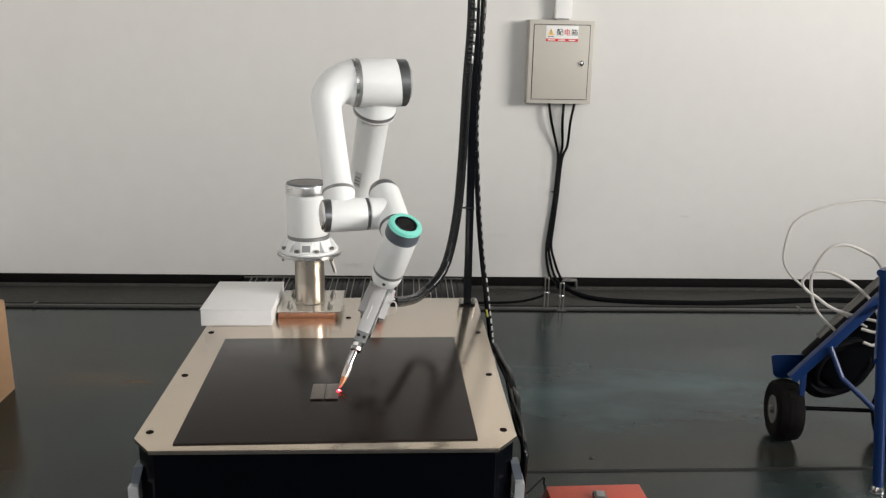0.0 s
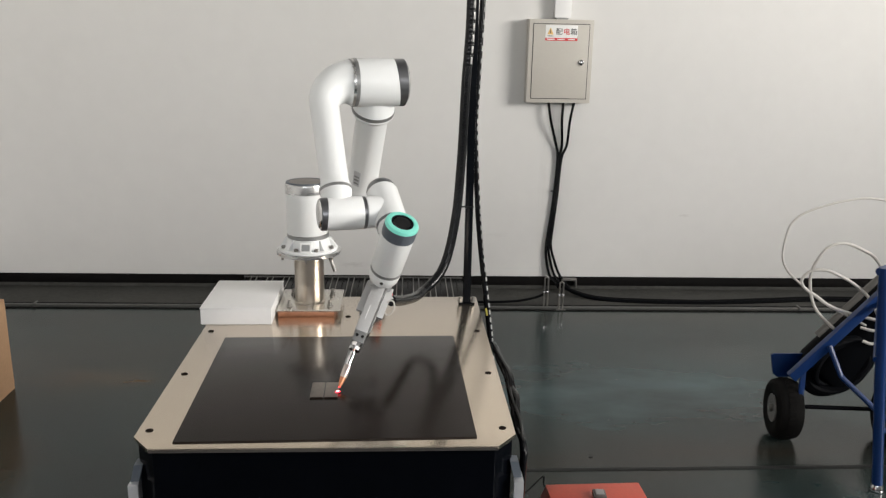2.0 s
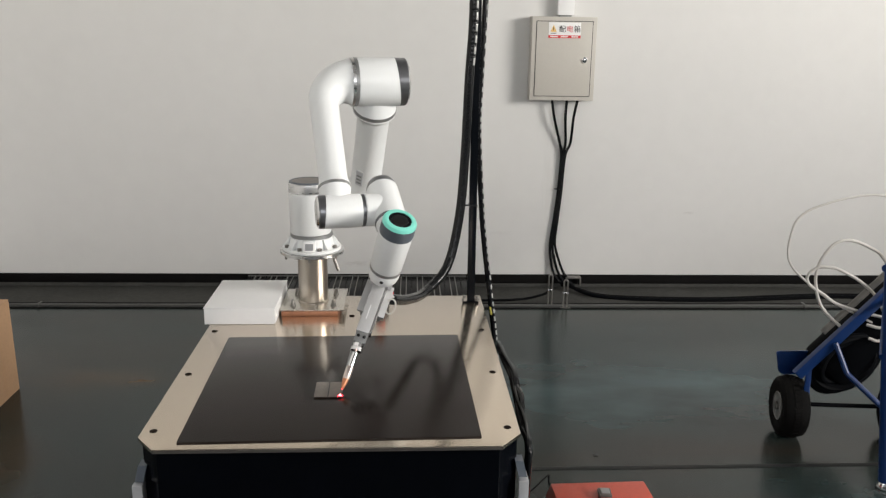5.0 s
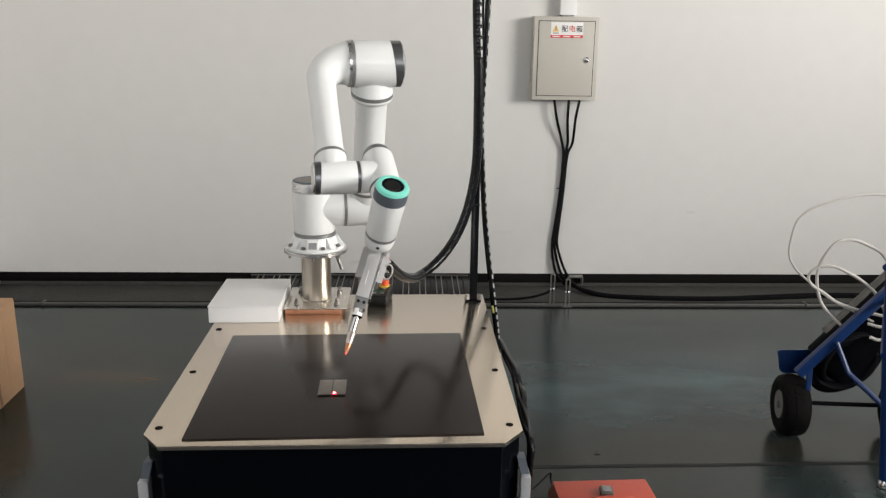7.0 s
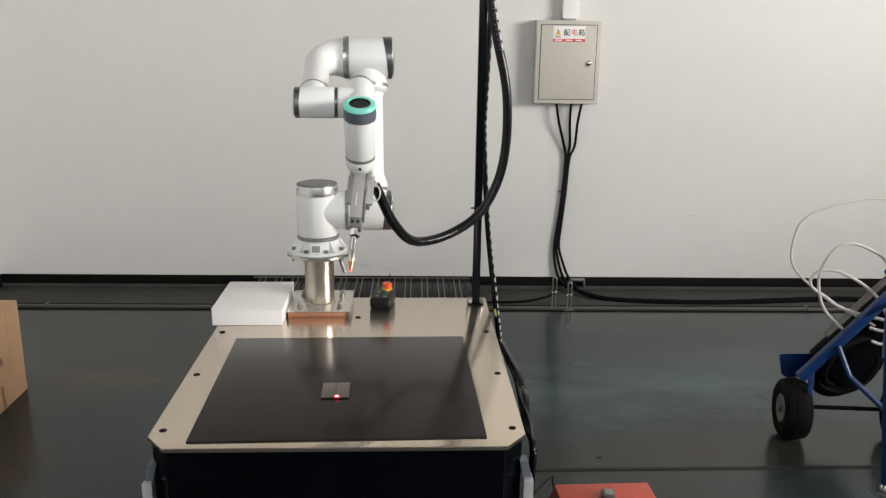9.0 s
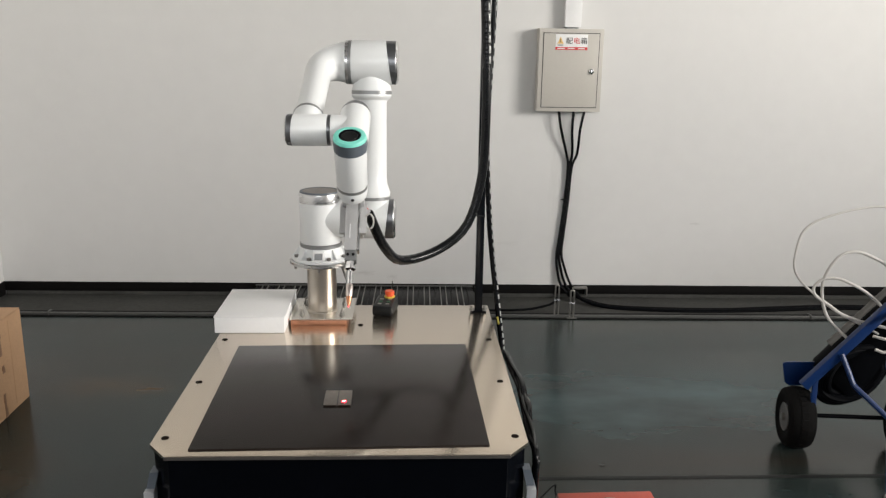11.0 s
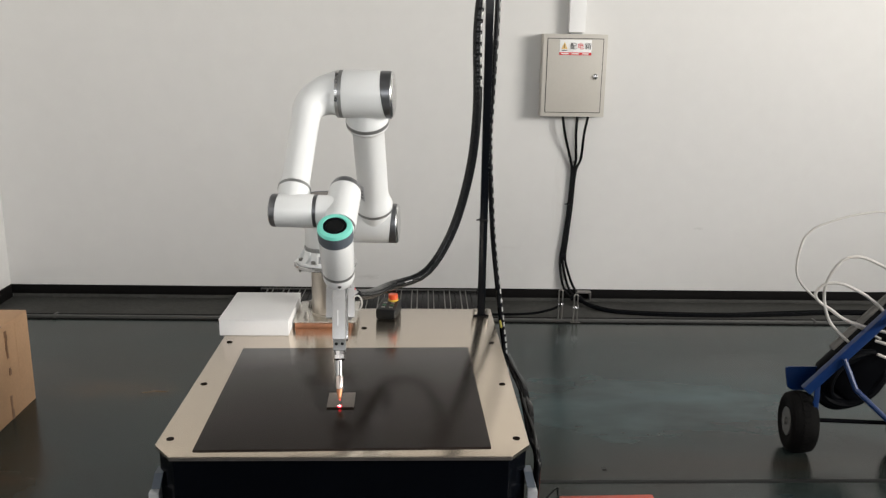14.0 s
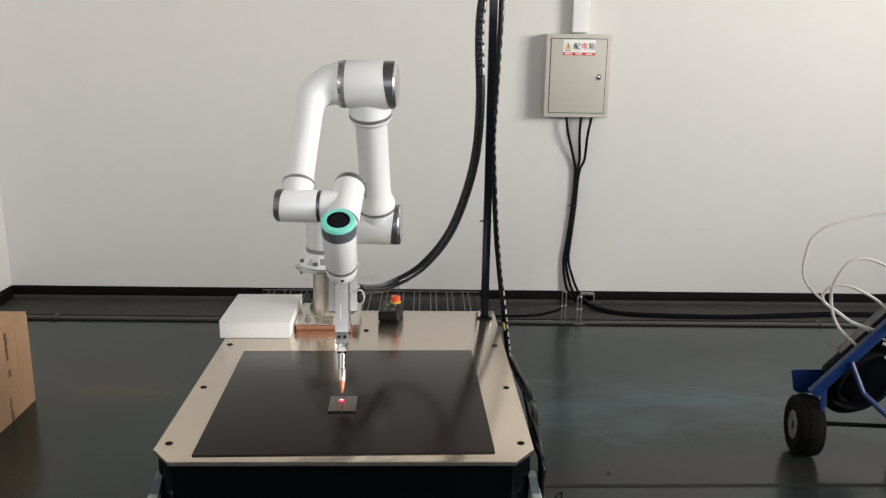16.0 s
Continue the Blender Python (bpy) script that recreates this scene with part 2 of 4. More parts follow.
def box(x0, x1, y0, y1, z0, z1, bevel=0.0, bm=None, m=None, seg=2):
    own = bmesh.new()
    bmesh.ops.create_cube(own, size=1)
    for v in own.verts:
        v.co = Vector(((x0 + x1) / 2 + v.co.x * (x1 - x0), (y0 + y1) / 2 + v.co.y * (y1 - y0), (z0 + z1) / 2 + v.co.z * (z1 - z0)))
    if bevel:
        bmesh.ops.bevel(own, geom=own.edges[:], offset=bevel, segments=seg, profile=0.6, affect="EDGES")
    return merge(own, bm, m)


def merge(own, bm=None, m=None):
    if m is not None:
        own.transform(m)
    if bm is None:
        return own
    me = bpy.data.meshes.new("joined")
    own.to_mesh(me)
    own.free()
    bm.from_mesh(me)
    bpy.data.meshes.remove(me)
    return bm


def lathe(profile, seg=32, m=None, bm=None, ends=True):
    """A turned solid round z; profile: (z, radius) from end to end."""
    own = bmesh.new()
    rings = []
    for z, r in profile:
        rings.append([own.verts.new((r * math.cos(2 * math.pi * i / seg), r * math.sin(2 * math.pi * i / seg), z)) for i in range(seg)])
    for a, b in zip(rings, rings[1:]):
        for i in range(seg):
            own.faces.new((a[i], a[(i + 1) % seg], b[(i + 1) % seg], b[i]))
    if ends:
        own.faces.new(rings[0][::-1])
        own.faces.new(rings[-1])
    return merge(own, bm, m)


def tube(points, radius, seg=10, bm=None, m=None):
    """A round bar along points; radius: one number or one for each point."""
    own = bmesh.new()
    pts = [Vector(p) for p in points]
    radii = radius if isinstance(radius, (list, tuple)) else [radius] * len(pts)
    side = None
    rings = []
    for i, p in enumerate(pts):
        d = (pts[min(i + 1, len(pts) - 1)] - pts[max(i - 1, 0)]).normalized()
        if side is None:
            side = d.orthogonal().normalized()
        side = (side - d * side.dot(d)).normalized()
        other = d.cross(side)
        rings.append([own.verts.new(p + radii[i] * (math.cos(2 * math.pi * k / seg) * side + math.sin(2 * math.pi * k / seg) * other)) for k in range(seg)])
    for a, b in zip(rings, rings[1:]):
        for i in range(seg):
            own.faces.new((a[i], a[(i + 1) % seg], b[(i + 1) % seg], b[i]))
    own.faces.new(rings[0][::-1])
    own.faces.new(rings[-1])
    return merge(own, bm, m)


def smooth_line(points, steps=8):
    """Points along a Catmull-Rom curve through the given ones."""
    p = [Vector(q) for q in points]
    p = [p[0] * 2 - p[1]] + p + [p[-1] * 2 - p[-2]]
    out = []
    for i in range(1, len(p) - 2):
        for k in range(steps):
            u = k / steps
            out.append(0.5 * (2 * p[i] + (p[i + 1] - p[i - 1]) * u + (2 * p[i - 1] - 5 * p[i] + 4 * p[i + 1] - p[i + 2]) * u * u
                              + (3 * p[i] - p[i - 1] - 3 * p[i + 1] + p[i + 2]) * u ** 3))
    return out + [p[-2]]


def slab(outline, z0, z1, bevel=0.0, m=None):
    """A flat plate with the outline given as x, y."""
    own = bmesh.new()
    low = [own.verts.new((x, y, z0)) for x, y in outline]
    top = [own.verts.new((x, y, z1)) for x, y in outline]
    k = len(outline)
    own.faces.new(low[::-1])
    own.faces.new(top)
    for i in range(k):
        own.faces.new((low[i], low[(i + 1) % k], top[(i + 1) % k], top[i]))
    if bevel:
        bmesh.ops.bevel(own, geom=own.edges[:], offset=bevel, segments=2, profile=0.6, affect="EDGES")
    return merge(own, None, m)


ALONG_X = pose(0, 0, 0, 0, 90, 0)       # turns a lathe's z to x
ALONG_Y = pose(0, 0, 0, -90, 0, 0)      # turns a lathe's z to y


# ---- the room ----
def room():
    solid("floor", box(LEFT - 0.5, RIGHT + 0.5, FRONT + WALL_Y - 0.6, WALL_Y + 0.4, -0.2, 0.0), M_FLOOR, "dark grey-green glossy epoxy floor with faint stains and a painted teal sheen", kind="structure")
    solid("wall_north", box(LEFT - 0.2, RIGHT + 0.2, 0.0, 0.25, 0.0, HIGH), M_WALL, "matt off-white painted plaster wall", kind="structure", m=ROOM)
    solid("wall_west", box(LEFT - 0.25, LEFT, FRONT, 0.0, 0.0, HIGH), M_WALL, "matt off-white painted plaster wall", kind="structure", m=ROOM)
    east = box(RIGHT, RIGHT + 0.25, FRONT, -7.5, 0.0, HIGH)
    box(RIGHT, RIGHT + 0.25, -3.7, 0.0, 0.0, HIGH, bm=east)
    box(RIGHT, RIGHT + 0.25, -7.5, -3.7, 4.52, HIGH, bm=east)
    box(RIGHT, RIGHT + 0.25, -7.5, -3.7, 0.0, 1.45, bm=east)
    solid("wall_east", east, M_WALL, "off-white wall with a wide daylight opening", kind="structure", m=ROOM)
    south = box(LEFT, -1.8, FRONT - 0.25, FRONT, 0.0, HIGH)
    box(3.0, RIGHT, FRONT - 0.25, FRONT, 0.0, HIGH, bm=south)
    box(-1.8, 3.0, FRONT - 0.25, FRONT, 0.0, 1.88, bm=south)
    box(-1.8, 3.0, FRONT - 0.25, FRONT, 3.72, HIGH, bm=south)
    solid("wall_south", south, M_CONCRETE, "dark grey workshop wall with a wide window opening", kind="structure", m=ROOM)
    solid("ceiling", box(LEFT - 0.25, RIGHT + 0.25, FRONT - 0.25, 0.25, HIGH, HIGH + 0.2), M_CEIL, "plain unseen ceiling, kept dark to cut light from above", kind="structure", m=ROOM)
    solid("baseboard", box(LEFT, RIGHT, -0.012, 0.0, 0.026, 0.085, 0.002), M_SKIRT, "black painted skirting along the white wall", kind="structure", m=ROOM)
    solid("baseboard", box(LEFT, LEFT + 0.012, FRONT, -0.012, 0.0, 0.085, 0.002), M_SKIRT, "black painted skirting along the white wall", kind="structure", m=ROOM)
    solid("floor_strip", box(LEFT + 0.012, RIGHT, -0.372, -0.012, -0.01, 0.004, 0.001), M_DUST, "dusty matt grey strip of floor along the wall", kind="structure", m=ROOM)
    solid("floor_cove", box(LEFT + 0.012, RIGHT, -0.011, 0.0, 0.0, 0.0255, 0.002), M_DUST, "dusty grey upstand of the floor strip under the skirting", kind="structure", m=ROOM)
    solid("floor_joint", box(0.45, RIGHT, 1.262, 1.285, -0.01, 0.002, 0.0008), M_JOINT, "dark sealed joint line across the epoxy floor", kind="structure")


TZ = 0.745      # height of the welding table's top


def welding_table():
    t = thing("welding_table", pose(-0.0365, 0.61, 0), "black welding cabinet table with a bolted beige brushed steel top", "table")
    x, y0, y1, cx, cy = 0.4265, -0.527, 0.527, 0.047, 0.058
    outline = [(-x + cx, y0), (x - cx, y0), (x, y0 + cy), (x, y1), (-x, y1), (-x, y0 + cy)]
    part("tabletop", slab(outline, TZ - 0.009, TZ, 0.001), M_STEEL, t, "brushed beige steel top plate with clipped corners")
    part("front_edge", box(-x + cx, x - cx, y0 - 0.0012, y0 - 0.0002, TZ - 0.0088, TZ - 0.0016), M_STEELPIECE, t, "dark cut edge of the steel plate")
    k = 0.985
    part("cabinet_body", slab([(a * k, b * k) for a, b in outline], 0.0, TZ - 0.0095, 0.002), M_CABINET, t, "gloss black sheet metal body")
    for s in (-1, 1):
        g = 0.006 if s > 0 else 0.0
        rim = slab([(s * (x - 0.010 + g), y0 + 0.028), (s * (x + 0.013 + g), y0 + 0.028), (s * (x + 0.013 + g), y0 + 0.075), (s * (x - 0.004 + g), y0 + 0.075)], 0.02, 0.641, 0.002)
        cap = slab([(s * (x - 0.008 + g), y0 + 0.045), (s * (x + 0.011 + g), y0 + 0.045), (s * (x + 0.011 + g), y0 + 0.075), (s * (x - 0.006 + g), y0 + 0.075)], 0.6415, 0.644)
        for v in cap.verts:
            if v.co.z > 0.642:
                v.co.z = 0.682
                v.co.x -= s * 0.010
        part("corner_trim", rim, M_ALU, t, "pale anodised aluminium corner trim")
        part("trim_cap", cap, M_BAND, t, "dark grey sloping trim cap")
    for bx, by in ((-0.437, 0.17), (-0.437, 0.486), (-0.437, 0.804), (0.363, 0.17), (0.363, 0.486), (0.363, 0.804), (-0.036, 0.935)):
        b = lathe([(0, 0.0088), (0.0008, 0.0088), (0.0009, 0.0070), (0.0005, 0.0068)], 18)
        bolt = part("bolt", b, M_DARK_BROWN, t, "dark countersunk socket bolt")
        bolt.location = (bx + 0.0365, by - 0.61, TZ)
        head = part("bolt_head", lathe([(0.0004, 0.0060), (0.0016, 0.0056), (0.0017, 0.0030), (0.0008, 0.0028)], 14), M_DARK_BROWN, bolt)
        head.location = (0.0010, 0.0012, 0)
    return t


def worktop_things():
    sheet = solid("bakelite_sheet", box(-0.335, 0.335, -0.313, 0.322, 0, 0.004, 0.0008), M_MAT, "dark brown glossy bakelite sheet lying on the welding table", "sheet", m=pose(-0.0415, 0.427, TZ, 0, 0, 1.13))
    w = thing("test_piece", pose(-0.061, 0.368, TZ + 0.0042, 0, 0, 1.0), "two small grey steel plates butted together for welding", "metal plate")
    part("steel_plate", box(-0.034, -0.0015, -0.044, 0.044, 0, 0.0040, 0.0004), M_STEELPIECE, w)
    part("steel_plate", box(0.0015, 0.034, -0.044, 0.044, 0, 0.0040, 0.0004), M_STEELPIECE, w)
    for a in (-0.0335, 0.002):
        part("cut_edge", box(a, a + 0.0315, -0.0455, -0.0442, 0.0002, 0.0037), M_DARK_BROWN, w, "dark brown cut edge")
    part("weld_seam", box(-0.0015, 0.0015, -0.04, 0.044, 0, 0.0030, 0.0004), M_PRINT, w, "dark weld seam")
    c = thing("white_box", pose(-0.3725, 1.0, TZ), "flat white lidded box lying on the steel table", "box")
    part("body", box(-0.107, 0.107, -0.14, 0.145, 0, 0.05, 0.0025), M_CARTON, c)
    part("lid", box(-0.1085, 0.1085, -0.1415, 0.1465, 0.0505, 0.0535, 0.001), M_CARTON, c)


def pedestal():
    p = thing("robot_pedestal", pose(-0.165, 1.03, TZ), "polished stainless robot pedestal on a copper-coloured base block", "pedestal")
    part("copper_block", box(-0.092, 0.085, -0.098, 0.10, 0, 0.0155, 0.0015), M_COPPER, p, "copper-coloured base block")
    part("base_plate", box(-0.098, 0.104, -0.095, 0.125, 0.016, 0.0205, 0.001), M_PLATE, p, "brushed steel base plate")
    part("column", lathe([(0.0207, 0.050), (0.0245, 0.050), (0.027, 0.047), (0.1838, 0.047)], 48), M_STAINLESS, p, "polished stainless column")
    part("flange", lathe([(0.184, 0.099), (0.186, 0.102), (0.1955, 0.102), (0.197, 0.100)], 64), M_SILVER, p, "round machined flange")
    for i in range(4):
        a = math.pi / 4 + i * math.pi / 2
        b = lathe([(0.0207, 0.010), (0.0225, 0.010), (0.0227, 0.008), (0.029, 0.008), (0.0292, 0.0052), (0.040, 0.0050), (0.0405, 0.004)], 12)
        bolt = part("bolt", b, M_CLAMP, p, "steel stud with nut and washer")
        bolt.location = (0.004 + 0.091 * math.cos(a), 0.006 + 0.086 * math.sin(a), 0)
    for i in range(6):
        a = 0.52 + i * math.pi / 3
        bolt = part("flange_bolt", lathe([(0.172, 0.004), (0.1838, 0.004), (0.1840, 0.004)], 8), M_CLAMP, p)
        bolt.location = (0.090 * math.cos(a), 0.090 * math.sin(a), 0)
    part("support_pin", tube([(0.062, 0.0, 0.183), (0.082, 0.0, 0.122)], 0.0055, 10), M_CLAMP, p)


# ---- the robot arm ----
BX, BY, ZS = -0.154, 1.013, 1.077
SU, SR, L1, EF, L2 = 0.154, 0.229, 0.484, 0.156, 0.396
K3, W5, H5, TOOL_Z, TOOL_X, BEAM = 0.066, 0.129, 0.107, 0.306, 0.255, 1.098
ROOT = Vector((BX, BY, TZ + 0.1975))

FIRST_SEAM = [      # seconds, then the six joint angles in degrees
    (0, 15.3, 32.3, 143.8, -61.4, 8.7, -119.2),
    (4, 13.1, 33.1, 141.0, -62.1, 8.0, -115.8),
    (6.25, 12.3, 33.0, 139.6, -62.2, 7.5, -114.4),
    (6.5, 12.2, 29.8, 137.7, -61.8, 7.2, -113.9),
    (7, 11.4, 21.3, 134.3, -62.3, 6.7, -110.7),
    (7.5, 9.9, 12.6, 129.0, -63.7, 4.3, -108.3),
    (8, 7.9, 3.8, 122.5, -64.5, 1.9, -105.5),
    (8.5, 5.8, -5.7, 114.9, -66.1, 0.6, -101.5),
    (9, 3.0, -13.5, 106.0, -66.9, -0.1, -96.7),
]
SECOND_SEAM = [
    (9.8, 0.8, -17.2, 102.6, -66.4, 0.1, -93.0),
    (11.5, -2.0, 5.5, 121.6, -61.1, 1.0, -88.5),
    (12, -2.6, 14.6, 125.6, -59.1, 1.6, -87.4),
    (12.5, -3.2, 22.4, 129.4, -57.5, 2.4, -85.8),
    (13, -3.6, 29.2, 132.3, -57.1, 1.9, -85.2),
    (13.5, -3.8, 30.7, 133.3, -57.8, 2.1, -84.9),
    (16, -4.7, 23.9, 139.2, -58.5, 3.1, -83.8),
]
JOINTS = FIRST_SEAM + SECOND_SEAM


def glide(rows, t):
    """Values at t between rows of (seconds, values...), by monotone cubic pieces."""
    ts = [r[0] for r in rows]
    v = np.array([r[1:] for r in rows], float)
    if t <= ts[0]:
        return v[0]
    if t >= ts[-1]:
        return v[-1]
    i = max(k for k in range(len(ts) - 1) if ts[k] <= t)

    def slope(k):
        if k == 0 or k == len(ts) - 1:
            return np.zeros_like(v[0])
        a, b = (v[k] - v[k - 1]) / (ts[k] - ts[k - 1]), (v[k + 1] - v[k]) / (ts[k + 1] - ts[k])
        return np.where(a * b > 0, 2 * a * b / (a + b + 1e-9 * np.sign(a + b)), 0)

    h = ts[i + 1] - ts[i]
    u = (t - ts[i]) / h
    return ((2 * u ** 3 - 3 * u * u + 1) * v[i] + (u ** 3 - 2 * u * u + u) * h * slope(i)
            + (3 * u * u - 2 * u ** 3) * v[i + 1] + (u ** 3 - u * u) * h * slope(i + 1))


def axes(origin, x, z):
    y = z.cross(x)
    m = Matrix((x, y, z)).transposed().to_4x4()
    m.translation = origin
    return m


def arm(t):
    """World poses of the links at t seconds."""
    q1, q2, q3, q4, q5, q6 = [radians(a) for a in glide(JOINTS, t)]
    a, n, z = Vector((math.cos(q1), math.sin(q1), 0)), Vector((math.sin(q1), -math.cos(q1), 0)), Vector((0, 0, 1))
    base = Vector((BX, BY, ZS))
    s = base + a * SU
    d2 = math.cos(q2) * z + math.sin(q2) * n
    e = s + L1 * d2
    d3 = math.cos(q3) * z + math.sin(q3) * n
    w = e - a * EF + L2 * d3
    d5, up = math.cos(q4) * z + math.sin(q4) * n, math.cos(q4) * n - math.sin(q4) * z
    j = w + a * W5
    h = j - d5 * H5
    d6, b1 = math.cos(q5) * up + math.sin(q5) * a, math.cos(q5) * a - math.sin(q5) * up
    off = math.cos(q6) * b1 + math.sin(q6) * d5
    tool = axes(h, off, d6)
    beam = -math.cos(BEAM) * d6 + math.sin(BEAM) * off
    tip = h - d6 * TOOL_Z + off * TOOL_X
    spot = tip + beam * ((TZ + 0.0092 - tip.z) / beam.z)
    spot.y = max(spot.y - 0.008, 0.326)
    return {"shoulder": axes(base, a, z), "upper_arm": axes(s, a, d2), "forearm": axes(e, a, d3), "wrist_elbow": axes(j, a, d5),
            "wrist_head": axes(h, b1, d6), "tool_flange": tool, "welding_gun": tool, "tip": tip, "spot": spot}


GUN = Matrix.Translation((TOOL_X, 0, -TOOL_Z)) @ Matrix.Rotation(-BEAM, 4, "Y")


def x_turned(profile, at=(0, 0, 0), seg=40, bm=None):
    return lathe(profile, seg, Matrix.Translation(at) @ ALONG_X, bm)


def slant(bm, at, shift, radius, centre=0.0):
    """Tilts the seam that lies at x = at: it moves along x by shift at the top, and as much back at the bottom."""
    for v in bm.verts:
        if abs(v.co.x - at) < 0.0016:
            v.co.x += shift * (v.co.z - centre) / radius
    return bm


def robot_arm():
    r = thing("welding_robot", Matrix.Translation(ROOT), "white six-axis collaborative robot arm holding a welding gun", "robot")
    # base, fixed on the flange; drawn round the column's axis
    bx = -0.011
    foot = Matrix.Translation((bx, 0.012, 0))
    base = part("base", lathe([(0, 0.091), (0.0015, 0.0925), (0.008, 0.0925), (0.0105, 0.090), (0.0115, 0.074), (0.020, 0.0715), (0.034, 0.068), (0.042, 0.0655)], 56, foot), M_WHITE, r, "white flared base casting")
    for k in range(8):
        ang = math.degrees(k * math.pi / 4) - 90
        wide = 0.0185 if k == 0 else 0.011
        rib = box(0.060, 0.0895, -wide, wide, 0.0105, 0.041, 0.002)
        for v in rib.verts:
            if v.co.x > 0.07 and v.co.z > 0.02:
                v.co.x -= 0.012 if k == 0 else 0.018
        rib.transform(foot @ pose(0, 0, 0, 0, 0, ang))
        part("base_rib", rib, M_WHITE, base)
        cap = lathe([(0.0105, 0.0070), (0.0185, 0.0070), (0.0190, 0.0052), (0.0165, 0.0048)], 12, foot @ pose(0, 0, 0, 0, 0, ang + 22.5) @ Matrix.Translation((0.0815, 0, 0)))
        part("base_screw", cap, M_CLAMP, base, "dark steel cap screw")
    tilt = foot @ pose(0, 0, 0, 0, 0, 0) @ Matrix.Translation((0, -0.0852, 0.0250)) @ pose(0, 0, 0, -22)
    plate = part("data_plate", box(-0.0175, 0.0175, -0.0012, 0.0012, -0.0145, 0.0145, 0.0004, m=tilt), M_SIGN, base, "small white square data plate")
    part("print_patch", box(-0.0125, 0.0125, -0.0019, -0.0013, -0.0105, 0.0105, m=tilt), M_RING, plate, "grey printed square")
    part("base_ring", lathe([(0.0422, 0.0655), (0.044, 0.0668), (0.0525, 0.0668), (0.0545, 0.0650)], 48, foot), M_RING, base)
    # shoulder head
    links = {}
    o = Matrix.Translation((-0.011, 0.008, 0))
    sh = part("shoulder", lathe([(-0.079, 0.0625), (-0.075, 0.0645), (0.05, 0.0655), (0.052, 0.0655)], 56, o), M_WHITE, r)
    part("head_band", lathe([(0.0522, 0.0665), (0.078, 0.0668), (0.0815, 0.0660), (0.0830, 0.0640)], 56, o), M_SILVER, sh, "satin silver band")
    part("head_cap", lathe([(0.0832, 0.0640), (0.0870, 0.0630), (0.0880, 0.0600), (0.0872, 0.0555), (0.0860, 0.0550)], 48, o), M_BAND, sh, "grey top cap")
    part("head_disc", lathe([(0.0857, 0.0545), (0.0868, 0.0535), (0.0872, 0.030)], 40, o), M_STEELPIECE, sh, "dull grey cap disc")
    part("shoulder_neck", x_turned([(0.0, 0.052), (0.035, 0.056), (0.06, 0.061), (0.078, 0.0625)]), M_WHITE, sh)
    part("shoulder_ring", x_turned([(0.0782, 0.064), (0.087, 0.064)]), M_RING, sh)
    links["shoulder"] = sh
    # upper arm: shoulder joint, tube and elbow joint
    ua = part("upper_arm", lathe([(0.073, 0.0575), (0.084, 0.0580), (0.094, 0.0545), (0.112, 0.0480), (0.135, 0.0465), (L1 - 0.121, 0.0465), (L1 - 0.112, 0.050),
                                  (L1 - 0.106, 0.0585), (L1 - 0.100, 0.0618), (L1 - 0.095, 0.0615)], 48), M_WHITE, r)
    part("shoulder_joint", slant(x_turned([(-0.0668, 0.0625), (-0.064, 0.064), (0.030, 0.064), (0.0475, 0.0636)]), 0.0475, 0.0075, 0.064), M_WHITE, ua)
    part("shoulder_cap", slant(x_turned([(0.0482, 0.0632), (0.068, 0.0632), (0.0695, 0.0622)]), 0.0482, 0.0075, 0.064), M_GREY_CAP, ua, "brushed grey end cap")
    part("shoulder_cap_disc", x_turned([(0.0697, 0.0618), (0.0735, 0.0585), (0.0755, 0.052), (0.0762, 0.030)]), M_FACE, ua, "polished cap face")
    part("lower_neck", lathe([(0.0, 0.053), (0.045, 0.055), (0.063, 0.0565)], 48), M_WHITE, ua)
    part("lower_ring", lathe([(0.0632, 0.0578), (0.0728, 0.0578)], 48), M_RING, ua)
    part("upper_ring", lathe([(L1 - 0.0948, 0.0622), (L1 - 0.0842, 0.0622)], 48), M_RING, ua)
    part("upper_neck", lathe([(L1 - 0.0840, 0.0610), (L1 - 0.07, 0.058), (L1 - 0.04, 0.050), (L1, 0.050)], 48), M_WHITE, ua)
    e = (0, 0, L1)
    part("elbow_joint", slant(x_turned([(-0.0598, 0.0655), (-0.057, 0.0665), (0.030, 0.0665), (0.0535, 0.0662)], e), 0.0535, -0.009, 0.066, L1), M_WHITE, ua)
    part("elbow_cap", slant(x_turned([(0.0542, 0.0658), (0.074, 0.0658), (0.0755, 0.0648)], e), 0.0542, -0.009, 0.066, L1), M_GREY_CAP, ua, "brushed grey end cap")
    part("elbow_cap_disc", x_turned([(0.0757, 0.0644), (0.0800, 0.0605), (0.0825, 0.053), (0.0832, 0.030)], e), M_FACE, ua, "polished cap face")
    part("elbow_band", x_turned([(-0.0695, 0.0662), (-0.0600, 0.0662)], e), M_RING, ua, "grey joint band")
    label = part("type_label", box(-0.011, 0.011, -0.0010, 0.0010, -0.028, 0.028, m=pose(-0.030, -0.0365, 0.155, 0, 0, -40)), M_ALU, ua, "small grey type label")
    for k in range(3):
        part("print_bar", box(-0.008, 0.008, -0.0022, -0.0012, -0.003, 0.003, m=pose(-0.030, -0.0365, 0.138 + 0.013 * k, 0, 0, -40)), M_RING, label)
    links["upper_arm"] = ua
    # forearm: bend, tube and first wrist joint
    bend, radii = [], []
    for k in range(13):
        th = k / 12 * math.pi / 2
        bend.append((-0.0775 - 0.0785 * math.sin(th), 0, 0.0785 * (1 - math.cos(th))))
        radii.append(0.0640 + (0.0395 - 0.0640) * (k / 12) ** 0.8)
    end = L2 - K3
